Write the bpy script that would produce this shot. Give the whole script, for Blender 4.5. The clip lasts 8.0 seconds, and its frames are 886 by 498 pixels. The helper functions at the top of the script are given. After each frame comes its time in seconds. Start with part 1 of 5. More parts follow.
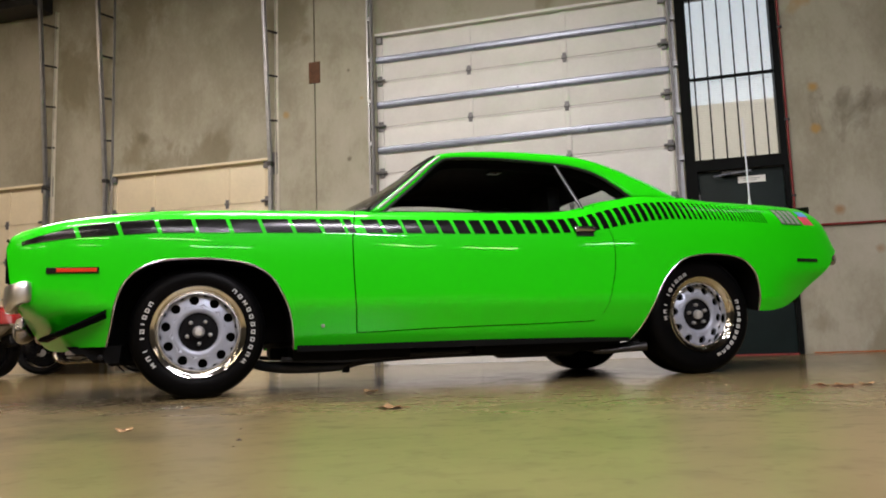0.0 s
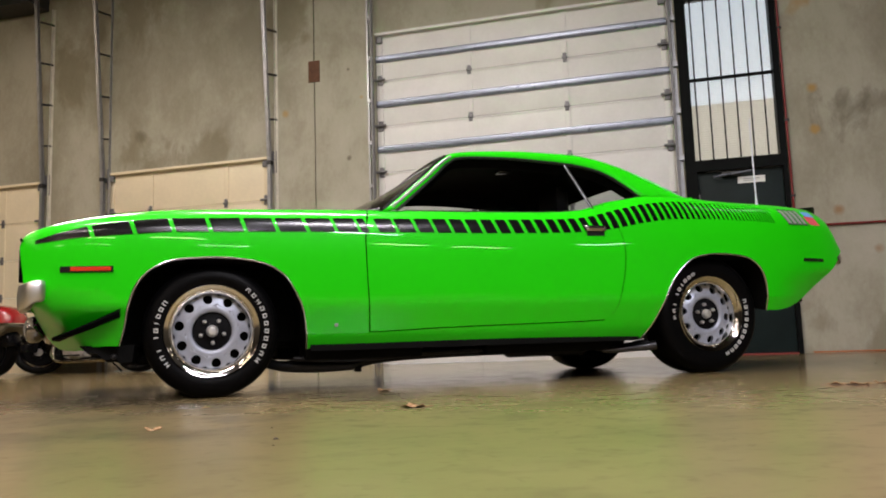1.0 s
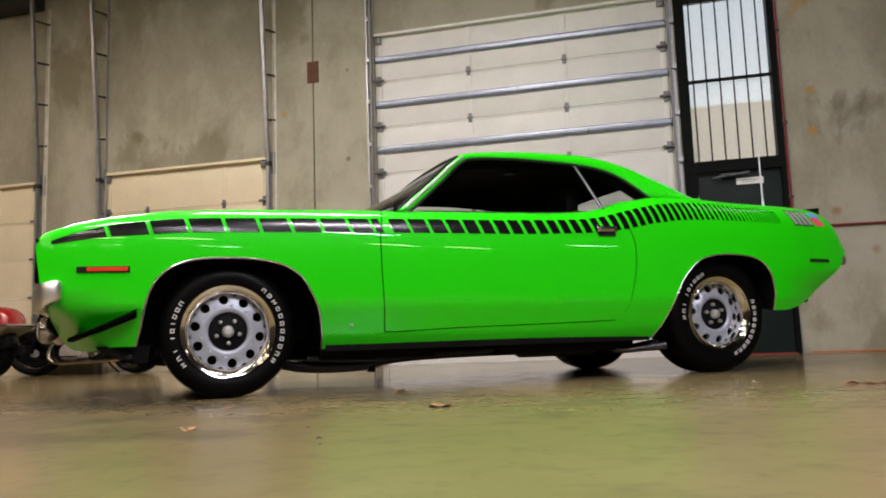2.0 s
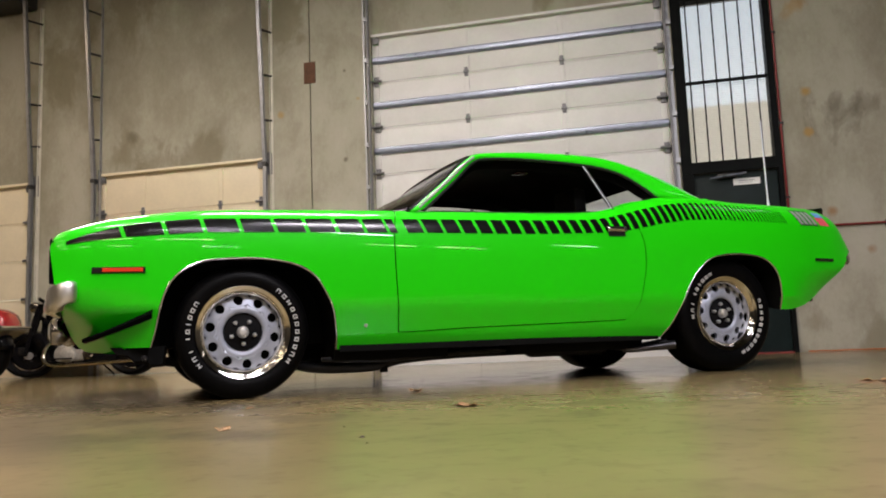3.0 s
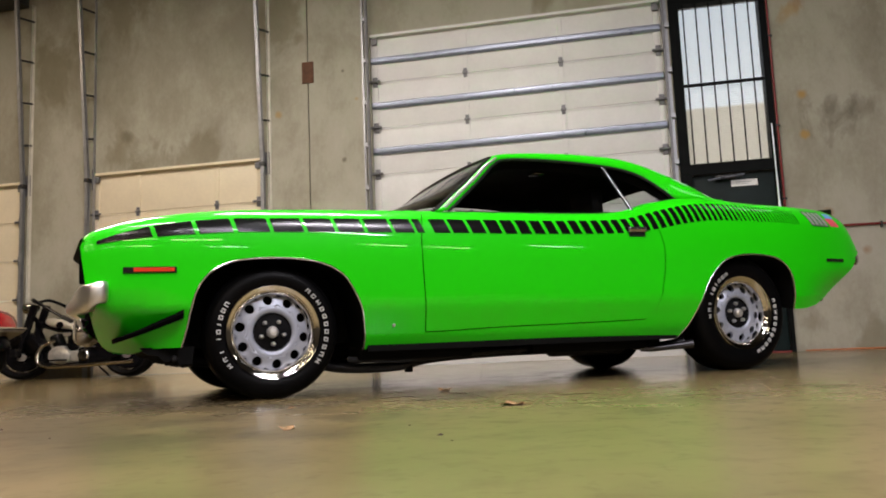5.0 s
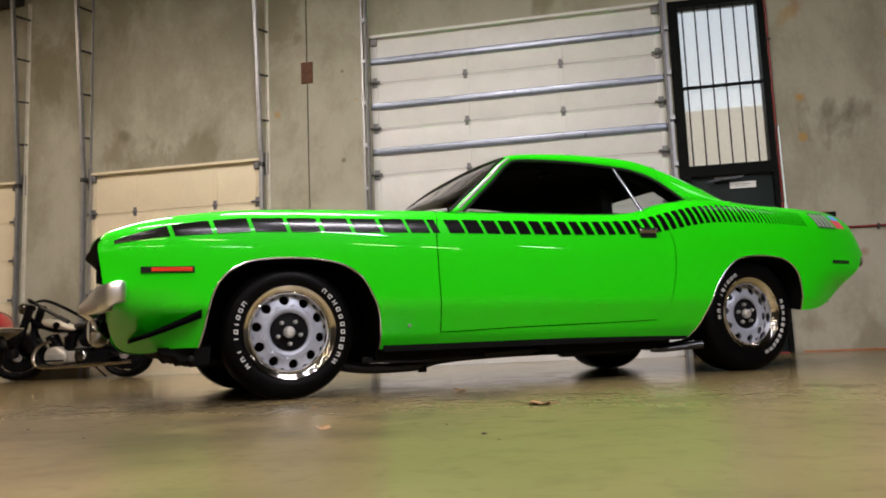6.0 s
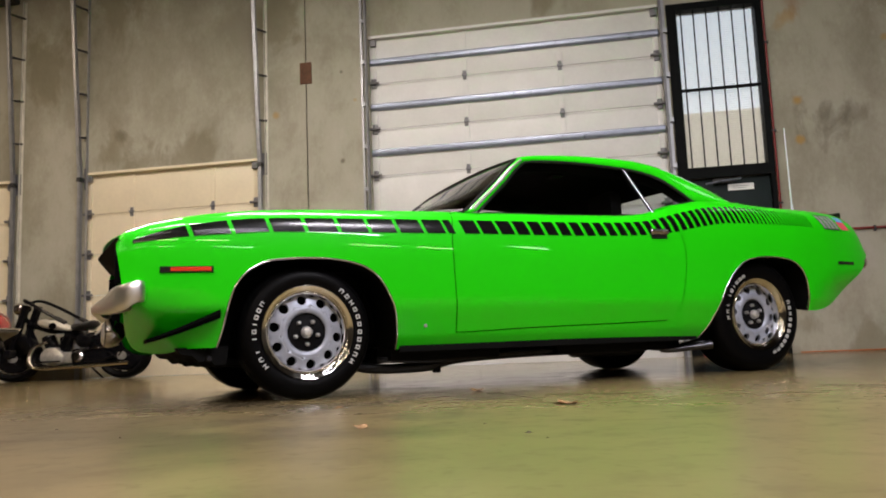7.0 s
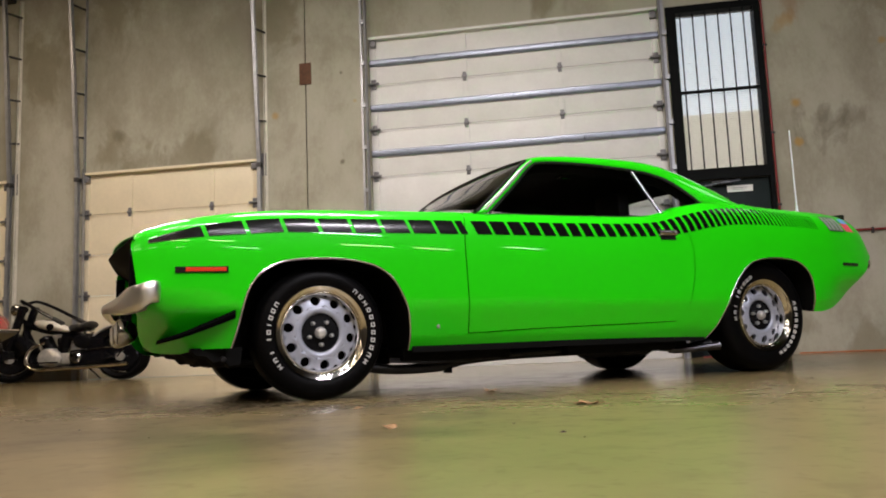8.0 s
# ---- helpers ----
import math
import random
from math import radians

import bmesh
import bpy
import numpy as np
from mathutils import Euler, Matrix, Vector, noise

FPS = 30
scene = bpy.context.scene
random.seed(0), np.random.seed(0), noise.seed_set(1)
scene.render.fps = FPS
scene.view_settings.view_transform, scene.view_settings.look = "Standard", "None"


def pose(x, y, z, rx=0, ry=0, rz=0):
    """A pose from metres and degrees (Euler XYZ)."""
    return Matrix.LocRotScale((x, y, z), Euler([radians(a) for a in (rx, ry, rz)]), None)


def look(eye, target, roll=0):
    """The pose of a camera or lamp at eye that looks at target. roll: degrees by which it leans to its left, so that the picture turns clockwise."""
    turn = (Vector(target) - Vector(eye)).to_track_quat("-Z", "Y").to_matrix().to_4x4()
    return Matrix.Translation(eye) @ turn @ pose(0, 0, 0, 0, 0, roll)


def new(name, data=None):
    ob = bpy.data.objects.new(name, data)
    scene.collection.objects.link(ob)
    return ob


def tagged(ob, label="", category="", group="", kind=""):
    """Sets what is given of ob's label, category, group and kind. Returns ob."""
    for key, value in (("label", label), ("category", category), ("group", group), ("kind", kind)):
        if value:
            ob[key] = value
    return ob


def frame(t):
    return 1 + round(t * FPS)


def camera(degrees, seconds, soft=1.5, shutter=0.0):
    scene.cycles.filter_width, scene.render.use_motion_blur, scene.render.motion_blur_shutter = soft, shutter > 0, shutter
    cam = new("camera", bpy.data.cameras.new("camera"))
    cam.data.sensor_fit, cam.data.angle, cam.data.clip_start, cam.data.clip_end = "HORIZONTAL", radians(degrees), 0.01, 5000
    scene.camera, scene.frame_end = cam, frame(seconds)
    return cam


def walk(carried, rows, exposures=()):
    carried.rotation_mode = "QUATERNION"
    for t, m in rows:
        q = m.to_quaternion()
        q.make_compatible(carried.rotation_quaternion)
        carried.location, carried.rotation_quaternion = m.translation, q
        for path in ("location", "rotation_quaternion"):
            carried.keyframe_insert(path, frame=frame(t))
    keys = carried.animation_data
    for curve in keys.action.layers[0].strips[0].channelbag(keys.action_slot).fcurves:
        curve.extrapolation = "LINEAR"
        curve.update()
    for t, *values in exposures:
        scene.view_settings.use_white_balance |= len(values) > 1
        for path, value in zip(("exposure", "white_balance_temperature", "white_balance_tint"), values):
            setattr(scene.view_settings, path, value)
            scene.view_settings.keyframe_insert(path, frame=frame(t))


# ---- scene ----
cam = camera(58.6, 8.0, soft=1.9)
PATH = [
    (0, (0.091, 0.054, 0.211), (-0.461, 1.961, 0.452), -1.9),
    (0.5, (0.043, 0.039, 0.21), (-0.499, 1.949, 0.451), -1.9),
    (1, (-0.015, 0.019, 0.213), (-0.544, 1.933, 0.452), -1.9),
    (1.5, (-0.076, -0.005, 0.213), (-0.591, 1.912, 0.452), -1.9),
    (3, (-0.267, -0.065, 0.212), (-0.734, 1.864, 0.454), -2.2),
    (3.5, (-0.335, -0.086, 0.213), (-0.785, 1.848, 0.454), -2.2),
    (4, (-0.393, -0.102, 0.212), (-0.83, 1.834, 0.455), -2.2),
    (4.5, (-0.441, -0.118, 0.214), (-0.868, 1.82, 0.456), -2.3),
    (6, (-0.628, -0.167, 0.216), (-1.013, 1.781, 0.46), -2.3),
    (6.5, (-0.698, -0.186, 0.216), (-1.067, 1.764, 0.461), -2.3),
    (7, (-0.765, -0.203, 0.216), (-1.118, 1.751, 0.462), -2.3),
    (7.5, (-0.821, -0.219, 0.215), (-1.161, 1.736, 0.462), -2.2),
    (8, (-0.872, -0.227, 0.217), (-1.201, 1.73, 0.465), -2.3),
]
walk(cam, [(t, look(eye, target, roll)) for t, eye, target, roll in PATH])


# ---- world and lights ----
world = bpy.data.worlds.new("world")
scene.world = world
world.use_nodes = True
wn = world.node_tree.nodes
sky = wn.new("ShaderNodeTexSky")
sky.sky_type, sky.sun_disc = "NISHITA", False
sky.sun_elevation, sky.sun_rotation = radians(35), radians(20)
world.node_tree.links.new(sky.outputs[0], wn["Background"].inputs[0])
wn["Background"].inputs[1].default_value = 0.1
scene.view_settings.exposure = 0.0

LIGHT_WARM = (1.0, 0.77, 0.54)
LIGHT_COOL = (1.0, 0.885, 0.82)
LIGHT_DAY = (0.97, 0.93, 1.0)
CEILING, LAMPS = 6.6, 5.3
# x, y, length along x, width, watts, colour
TUBES = [
    (-8.9, 4.80, 2.4, 0.30, 105, LIGHT_WARM), (-5.3, 4.50, 2.4, 0.30, 195, LIGHT_COOL), (-1.7, 4.20, 2.4, 0.30, 215, LIGHT_COOL), (4.3, 6.3, 0.5, 2.4, 9, LIGHT_DAY),
    (-6.65, 0.84, 2.4, 0.30, 28, LIGHT_WARM), (-2.41, 0.84, 2.4, 0.30, 165, LIGHT_COOL), (2.7, -0.20, 2.4, 0.30, 400, LIGHT_DAY), (-6.65, -3.22, 2.4, 0.30, 27, LIGHT_WARM),
    (-2.41, -3.22, 2.4, 0.30, 105, LIGHT_COOL), (2.00, -3.22, 2.4, 0.30, 165, LIGHT_DAY), (6.24, -3.22, 2.4, 0.30, 110, LIGHT_DAY), (8.36, -11.34, 2.4, 0.30, 70, LIGHT_COOL),
    (16.57, -4.10, 2.4, 0.30, 45, LIGHT_COOL), (-6.65, -7.46, 2.4, 0.30, 51, LIGHT_WARM), (-2.41, -7.46, 2.4, 0.30, 55, LIGHT_WARM), (0.41, -7.63, 2.4, 0.30, 55, LIGHT_WARM),
    (4.30, -7.81, 2.4, 0.30, 55, LIGHT_WARM), (11.89, -7.01, 2.4, 0.30, 55, LIGHT_WARM), (15.25, -6.84, 2.4, 0.30, 55, LIGHT_WARM), (-6.65, -11.87, 2.4, 0.30, 51, LIGHT_WARM),
    (-2.41, -11.87, 2.4, 0.30, 51, LIGHT_WARM), (1.83, -11.87, 2.4, 0.30, 51, LIGHT_WARM),
]


# ---- small tools ----
def part(name, bm, material, parent=None, label="", smooth=True):
    me = bpy.data.meshes.new(name)
    bmesh.ops.recalc_face_normals(bm, faces=bm.faces)
    bm.to_mesh(me)
    bm.free()
    for p in me.polygons:
        p.use_smooth = smooth
    if smooth:
        me.set_sharp_from_angle(angle=radians(38))
    for m in (material if isinstance(material, (list, tuple)) else (material,)):
        me.materials.append(m)
    ob = new(name, me)
    ob.parent = parent
    if label:
        tagged(ob, label)
    return ob


def thing(name, m, label, category, group="", kind=""):
    ob = new(name)
    ob.empty_display_size = 0.1
    ob.matrix_world = m
    return tagged(ob, label, category, group, kind)


def box(bm, x0, x1, y0, y1, z0, z1, bevel=0.0):
    c = [bm.verts.new((x, y, z)) for z in (z0, z1) for y in (y0, y1) for x in (x0, x1)]
    faces = [bm.faces.new([c[i] for i in f]) for f in ((0, 2, 3, 1), (4, 5, 7, 6), (0, 1, 5, 4), (2, 6, 7, 3), (0, 4, 6, 2), (1, 3, 7, 5))]
    if bevel:
        edges = list({e for f in faces for e in f.edges})
        bmesh.ops.bevel(bm, geom=edges, offset=bevel, segments=2, affect="EDGES", profile=0.6)
    return bm


def boxes(*rows, bevel=0.0):
    bm = bmesh.new()
    for r in rows:
        b2 = box(bmesh.new(), *r, bevel=bevel)
        me = bpy.data.meshes.new("tmp")
        b2.to_mesh(me)
        b2.free()
        bm.from_mesh(me)
        bpy.data.meshes.remove(me)
    return bm


def grid(bm, rows, close_u=False, close_v=False):
    """Faces between rows of equally many points."""
    vs = [[bm.verts.new(p) for p in r] for r in rows]
    n, m = len(vs), len(vs[0])
    for i in range(n if close_u else n - 1):
        for j in range(m if close_v else m - 1):
            q = [vs[i][j], vs[(i + 1) % n][j], vs[(i + 1) % n][(j + 1) % m], vs[i][(j + 1) % m]]
            if len({tuple(round(c, 6) for c in v.co) for v in q}) > 2:
                try:
                    bm.faces.new(q)
                except ValueError:
                    pass
    return vs


def lathe(bm, profile, seg=48, axis="y", centre=(0, 0, 0)):
    """profile: (radius, along). Turned round the axis."""
    rows = []
    for k in range(seg):
        a = 2 * math.pi * k / seg
        c, s = math.cos(a), math.sin(a)
        row = []
        for r, h in profile:
            p = {"y": (r * c, h, r * s), "z": (r * c, r * s, h), "x": (h, r * c, r * s)}[axis]
            row.append((p[0] + centre[0], p[1] + centre[1], p[2] + centre[2]))
        rows.append(row)
    grid(bm, rows, close_u=True)
    bmesh.ops.remove_doubles(bm, verts=bm.verts, dist=1e-5)
    return bm


def tube(bm, pts, r, seg=8, closed=False, flat=1.0):
    """A round bar along points."""
    pts = [Vector(p) for p in pts]
    rows = []
    n = len(pts)
    up = None
    for i, p in enumerate(pts):
        d = (pts[(i + 1) % n] - pts[i - 1]) if closed or 0 < i < n - 1 else (pts[1] - pts[0] if i == 0 else pts[-1] - pts[-2])
        d.normalize()
        if up is None:
            up = Vector((0, 0, 1)) if abs(d.z) < 0.9 else Vector((0, 1, 0))
        side = d.cross(up).normalized()
        up = side.cross(d).normalized()
        rr = r[i] if isinstance(r, (list, tuple)) else r
        rows.append([p + side * (rr * math.cos(2 * math.pi * k / seg)) + up * (rr * flat * math.sin(2 * math.pi * k / seg)) for k in range(seg)])
    vs = grid(bm, rows, close_u=closed, close_v=True)
    if not closed:
        bm.faces.new(vs[0])
        bm.faces.new(vs[-1])
    return bm


def smooth_curve(pts, per=6):
    """Catmull-Rom through points."""
    p = [np.array(q, float) for q in pts]
    p = [2 * p[0] - p[1]] + p + [2 * p[-1] - p[-2]]
    out = []
    for i in range(1, len(p) - 2):
        for k in range(per):
            t = k / per
            out.append(0.5 * (2 * p[i] + (p[i + 1] - p[i - 1]) * t + (2 * p[i - 1] - 5 * p[i] + 4 * p[i + 1] - p[i + 2]) * t * t + (3 * p[i] - p[i - 1] - 3 * p[i + 1] + p[i + 2]) * t ** 3))
    out.append(p[-2])
    return [tuple(float(c) for c in q) for q in out]


def line(*pts):
    """A smooth monotone function through (x, y) points."""
    x, y = np.array([p[0] for p in pts], float), np.array([p[1] for p in pts], float)
    h, d = np.diff(x), np.diff(y) / np.diff(x)
    m = np.zeros_like(y)
    m[0], m[-1] = d[0], d[-1]
    for i in range(1, len(x) - 1):
        if d[i - 1] * d[i] > 0:
            w1, w2 = 2 * h[i] + h[i - 1], h[i] + 2 * h[i - 1]
            m[i] = (w1 + w2) / (w1 / d[i - 1] + w2 / d[i])

    def at(v):
        v = min(max(v, x[0]), x[-1])
        i = min(int(np.searchsorted(x, v, "right")) - 1, len(x) - 2)
        t = (v - x[i]) / h[i]
        return float((2 * t ** 3 - 3 * t * t + 1) * y[i] + (t ** 3 - 2 * t * t + t) * h[i] * m[i] + (3 * t * t - 2 * t ** 3) * y[i + 1] + (t ** 3 - t * t) * h[i] * m[i + 1])
    return at


def step(a, b, x):
    t = min(max((x - a) / (b - a), 0.0), 1.0)
    return t * t * (3 - 2 * t)


# ---- materials ----
def shader(name, colour=(0.5, 0.5, 0.5), rough=0.5, metal=0.0, coat=0.0, coat_rough=0.03, spec=0.5, vary=0.0, scale=6.0, bump=0.0, bump_scale=80.0, rough_vary=0.0, spread=0.0):
    """A principled surface with mottling at two scales."""
    m = bpy.data.materials.new(name)
    m.use_nodes = True
    nt = m.node_tree
    p = nt.nodes["Principled BSDF"]
    p.inputs["Base Color"].default_value = (*colour, 1)
    p.inputs["Roughness"].default_value = rough
    p.inputs["Metallic"].default_value = metal
    p.inputs["Coat Weight"].default_value = coat
    p.inputs["Coat Roughness"].default_value = coat_rough
    p.inputs["Specular IOR Level"].default_value = spec
    tc = nt.nodes.new("ShaderNodeTexCoord")
    if vary or rough_vary:
        big, small = nt.nodes.new("ShaderNodeTexNoise"), nt.nodes.new("ShaderNodeTexNoise")
        big.inputs["Scale"].default_value, small.inputs["Scale"].default_value = scale, scale * 9
        big.inputs["Detail"].default_value = small.inputs["Detail"].default_value = 5
        for q in (big, small):
            nt.links.new(tc.outputs["Object"], q.inputs["Vector"])
        mix = nt.nodes.new("ShaderNodeMath")
        mix.operation = "MULTIPLY_ADD"
        nt.links.new(small.outputs[0], mix.inputs[0])
        mix.inputs[1].default_value = 0.45
        nt.links.new(big.outputs[0], mix.inputs[2])
        if vary:
            r = nt.nodes.new("ShaderNodeMapRange")
            r.inputs[1].default_value, r.inputs[2].default_value = 0.5, 0.95
            r.inputs[3].default_value, r.inputs[4].default_value = 1 - vary, 1 + vary
            nt.links.new(mix.outputs[0], r.inputs[0])
            v = nt.nodes.new("ShaderNodeVectorMath")
            v.operation = "SCALE"
            v.inputs[0].default_value = colour
            nt.links.new(r.outputs[0], v.inputs["Scale"])
            nt.links.new(v.outputs[0], p.inputs["Base Color"])
        if rough_vary:
            r = nt.nodes.new("ShaderNodeMapRange")
            r.inputs[1].default_value, r.inputs[2].default_value = 0.5, 0.95
            r.inputs[3].default_value, r.inputs[4].default_value = max(rough - rough_vary, 0.02), rough + rough_vary
            nt.links.new(mix.outputs[0], r.inputs[0])
            nt.links.new(r.outputs[0], p.inputs["Roughness"])
    if bump:
        n = nt.nodes.new("ShaderNodeTexNoise")
        n.inputs["Scale"].default_value, n.inputs["Detail"].default_value = bump_scale, 4
        nt.links.new(tc.outputs["Object"], n.inputs["Vector"])
        b = nt.nodes.new("ShaderNodeBump")
        b.inputs["Strength"].default_value, b.inputs["Distance"].default_value = bump, 0.004
        nt.links.new(n.outputs[0], b.inputs["Height"])
        nt.links.new(b.outputs[0], p.inputs["Normal"])
    return m


def glass(name, tint, rough=0.02):
    m = bpy.data.materials.new(name)
    m.use_nodes = True
    nt = m.node_tree
    nt.nodes.remove(nt.nodes["Principled BSDF"])
    t, g, f, x, pw, ad = (nt.nodes.new(k) for k in ("ShaderNodeBsdfTransparent", "ShaderNodeBsdfGlossy", "ShaderNodeLayerWeight", "ShaderNodeMixShader", "ShaderNodeMath", "ShaderNodeMath"))
    t.inputs[0].default_value = (*tint, 1)
    g.inputs["Roughness"].default_value = rough
    f.inputs["Blend"].default_value = 0.5
    pw.operation, ad.operation = "POWER", "MULTIPLY_ADD"
    pw.inputs[1].default_value, ad.inputs[1].default_value, ad.inputs[2].default_value = 5.0, 0.95, 0.045
    nt.links.new(f.outputs["Facing"], pw.inputs[0])
    nt.links.new(pw.outputs[0], ad.inputs[0])
    nt.links.new(ad.outputs[0], x.inputs[0])
    nt.links.new(t.outputs[0], x.inputs[1])
    nt.links.new(g.outputs[0], x.inputs[2])
    nt.links.new(x.outputs[0], nt.nodes["Material Output"].inputs[0])
    return m


def glow(name, colour, strength):
    m = bpy.data.materials.new(name)
    m.use_nodes = True
    p = m.node_tree.nodes["Principled BSDF"]
    p.inputs["Base Color"].default_value = (0.8, 0.8, 0.8, 1)
    p.inputs["Emission Color"].default_value = (*colour, 1)
    p.inputs["Emission Strength"].default_value = strength
    return m


def mottled(name, ramp, scale, detail_scale, stops, rough, rough_span, bump=0.25, spots=(), streak=1.0, spec=0.5, flecks=None, fine_share=0.10, polish=None):
    """Concrete: broad clouds, middle stains and fine grain, with stains and darker patches of their own place and
    shape.
    ramp: colours from dark to light. spots: (x, y, z, radius, colour, strength)."""
    m = bpy.data.materials.new(name)
    m.use_nodes = True
    nt = m.node_tree
    L, p = nt.links, nt.nodes["Principled BSDF"]
    p.inputs["Specular IOR Level"].default_value = spec
    geo = nt.nodes.new("ShaderNodeNewGeometry")
    mp = nt.nodes.new("ShaderNodeMapping")
    mp.inputs["Scale"].default_value = (1, 1, streak)
    L.new(geo.outputs["Position"], mp.inputs[0])

    def noise_at(sc, det, rgh, dist=0.0):
        n = nt.nodes.new("ShaderNodeTexNoise")
        n.inputs["Scale"].default_value, n.inputs["Detail"].default_value = sc, det
        n.inputs["Roughness"].default_value, n.inputs["Distortion"].default_value = rgh, dist
        L.new(mp.outputs[0], n.inputs["Vector"])
        return n.outputs[0]

    def math_node(op, a, b):
        n = nt.nodes.new("ShaderNodeMath")
        n.operation = op
        for k, v in enumerate((a, b)):
            if isinstance(v, (int, float)):
                n.inputs[k].default_value = v
            else:
                L.new(v, n.inputs[k])
        return n.outputs[0]

    broad, mid, fine = noise_at(scale, 6, 0.55, 0.6), noise_at(detail_scale, 8, 0.62, 0.3), noise_at(detail_scale * 14, 4, 0.6)
    total = math_node("ADD", math_node("MULTIPLY", broad, 0.65 - fine_share), math_node("ADD", math_node("MULTIPLY", mid, 0.35), math_node("MULTIPLY", fine, fine_share)))
    cr = nt.nodes.new("ShaderNodeValToRGB")
    cr.color_ramp.elements[0].position, cr.color_ramp.elements[0].color = stops[0], (*ramp[0], 1)
    cr.color_ramp.elements[1].position, cr.color_ramp.elements[1].color = stops[-1], (*ramp[-1], 1)
    for s, c in zip(stops[1:-1], ramp[1:-1]):
        cr.color_ramp.elements.new(s).color = (*c, 1)
    L.new(total, cr.inputs[0])
    colour = cr.outputs[0]
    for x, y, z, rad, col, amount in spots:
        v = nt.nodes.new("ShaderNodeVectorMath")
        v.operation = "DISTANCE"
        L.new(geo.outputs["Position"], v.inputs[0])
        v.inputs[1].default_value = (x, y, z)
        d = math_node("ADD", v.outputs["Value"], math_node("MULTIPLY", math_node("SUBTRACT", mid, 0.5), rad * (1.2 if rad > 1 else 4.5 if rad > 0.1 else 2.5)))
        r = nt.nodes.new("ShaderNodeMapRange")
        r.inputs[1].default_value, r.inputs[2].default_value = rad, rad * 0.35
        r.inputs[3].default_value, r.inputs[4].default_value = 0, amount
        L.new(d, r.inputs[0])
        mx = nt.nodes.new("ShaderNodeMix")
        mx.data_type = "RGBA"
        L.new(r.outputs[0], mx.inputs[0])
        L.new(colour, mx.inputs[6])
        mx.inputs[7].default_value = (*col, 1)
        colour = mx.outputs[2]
    r = nt.nodes.new("ShaderNodeMapRange")
    r.inputs[1].default_value, r.inputs[2].default_value = 0.35, 0.65
    r.inputs[3].default_value, r.inputs[4].default_value = rough - rough_span, rough + rough_span
    L.new(mid, r.inputs[0])
    gloss = r.outputs[0]
    if flecks:
        col, start, full = flecks
        sep = nt.nodes.new("ShaderNodeSeparateXYZ")
        L.new(geo.outputs["Position"], sep.inputs[0])

        def across(lo, hi, v0, v1, ragged):
            n = nt.nodes.new("ShaderNodeMapRange")
            n.interpolation_type = "SMOOTHSTEP"
            n.inputs[1].default_value, n.inputs[2].default_value, n.inputs[3].default_value, n.inputs[4].default_value = lo, hi, v0, v1
            L.new(math_node("ADD", sep.outputs[1], math_node("MULTIPLY", math_node("SUBTRACT", broad, 0.5), ragged)), n.inputs[0])
            return n.outputs[0]
        worn = across(start - 1.1, full - 0.7, 0.34, 1.0, 0.8)
        gloss = math_node("ADD", gloss, across(start - 0.3, full + 0.8, 0.0, polish - rough, 0.5))
        for sc, lo, hi, amount in ((3.6, 0.50, 0.70, 0.42), (8.5, 0.53, 0.68, 0.50), (19.0, 0.57, 0.70, 0.55)):
            r = nt.nodes.new("ShaderNodeMapRange")
            r.inputs[1].default_value, r.inputs[2].default_value = lo, hi
            r.inputs[3].default_value, r.inputs[4].default_value = 0, amount
            L.new(noise_at(sc, 3, 0.55, 0.35), r.inputs[0])
            mask = math_node("MULTIPLY", r.outputs[0], worn)
            mx = nt.nodes.new("ShaderNodeMix")
            mx.data_type = "RGBA"
            L.new(mask, mx.inputs[0])
            L.new(colour, mx.inputs[6])
            mx.inputs[7].default_value = (*col, 1)
            colour = mx.outputs[2]
            gloss = math_node("ADD", gloss, math_node("MULTIPLY", mask, 0.15))
    L.new(colour, p.inputs["Base Color"])
    L.new(gloss, p.inputs["Roughness"])
    b = nt.nodes.new("ShaderNodeBump")
    b.inputs["Strength"].default_value, b.inputs["Distance"].default_value = bump, 0.004
    L.new(math_node("ADD", fine, math_node("MULTIPLY", mid, 0.6)), b.inputs["Height"])
    L.new(b.outputs[0], p.inputs["Normal"])
    return m


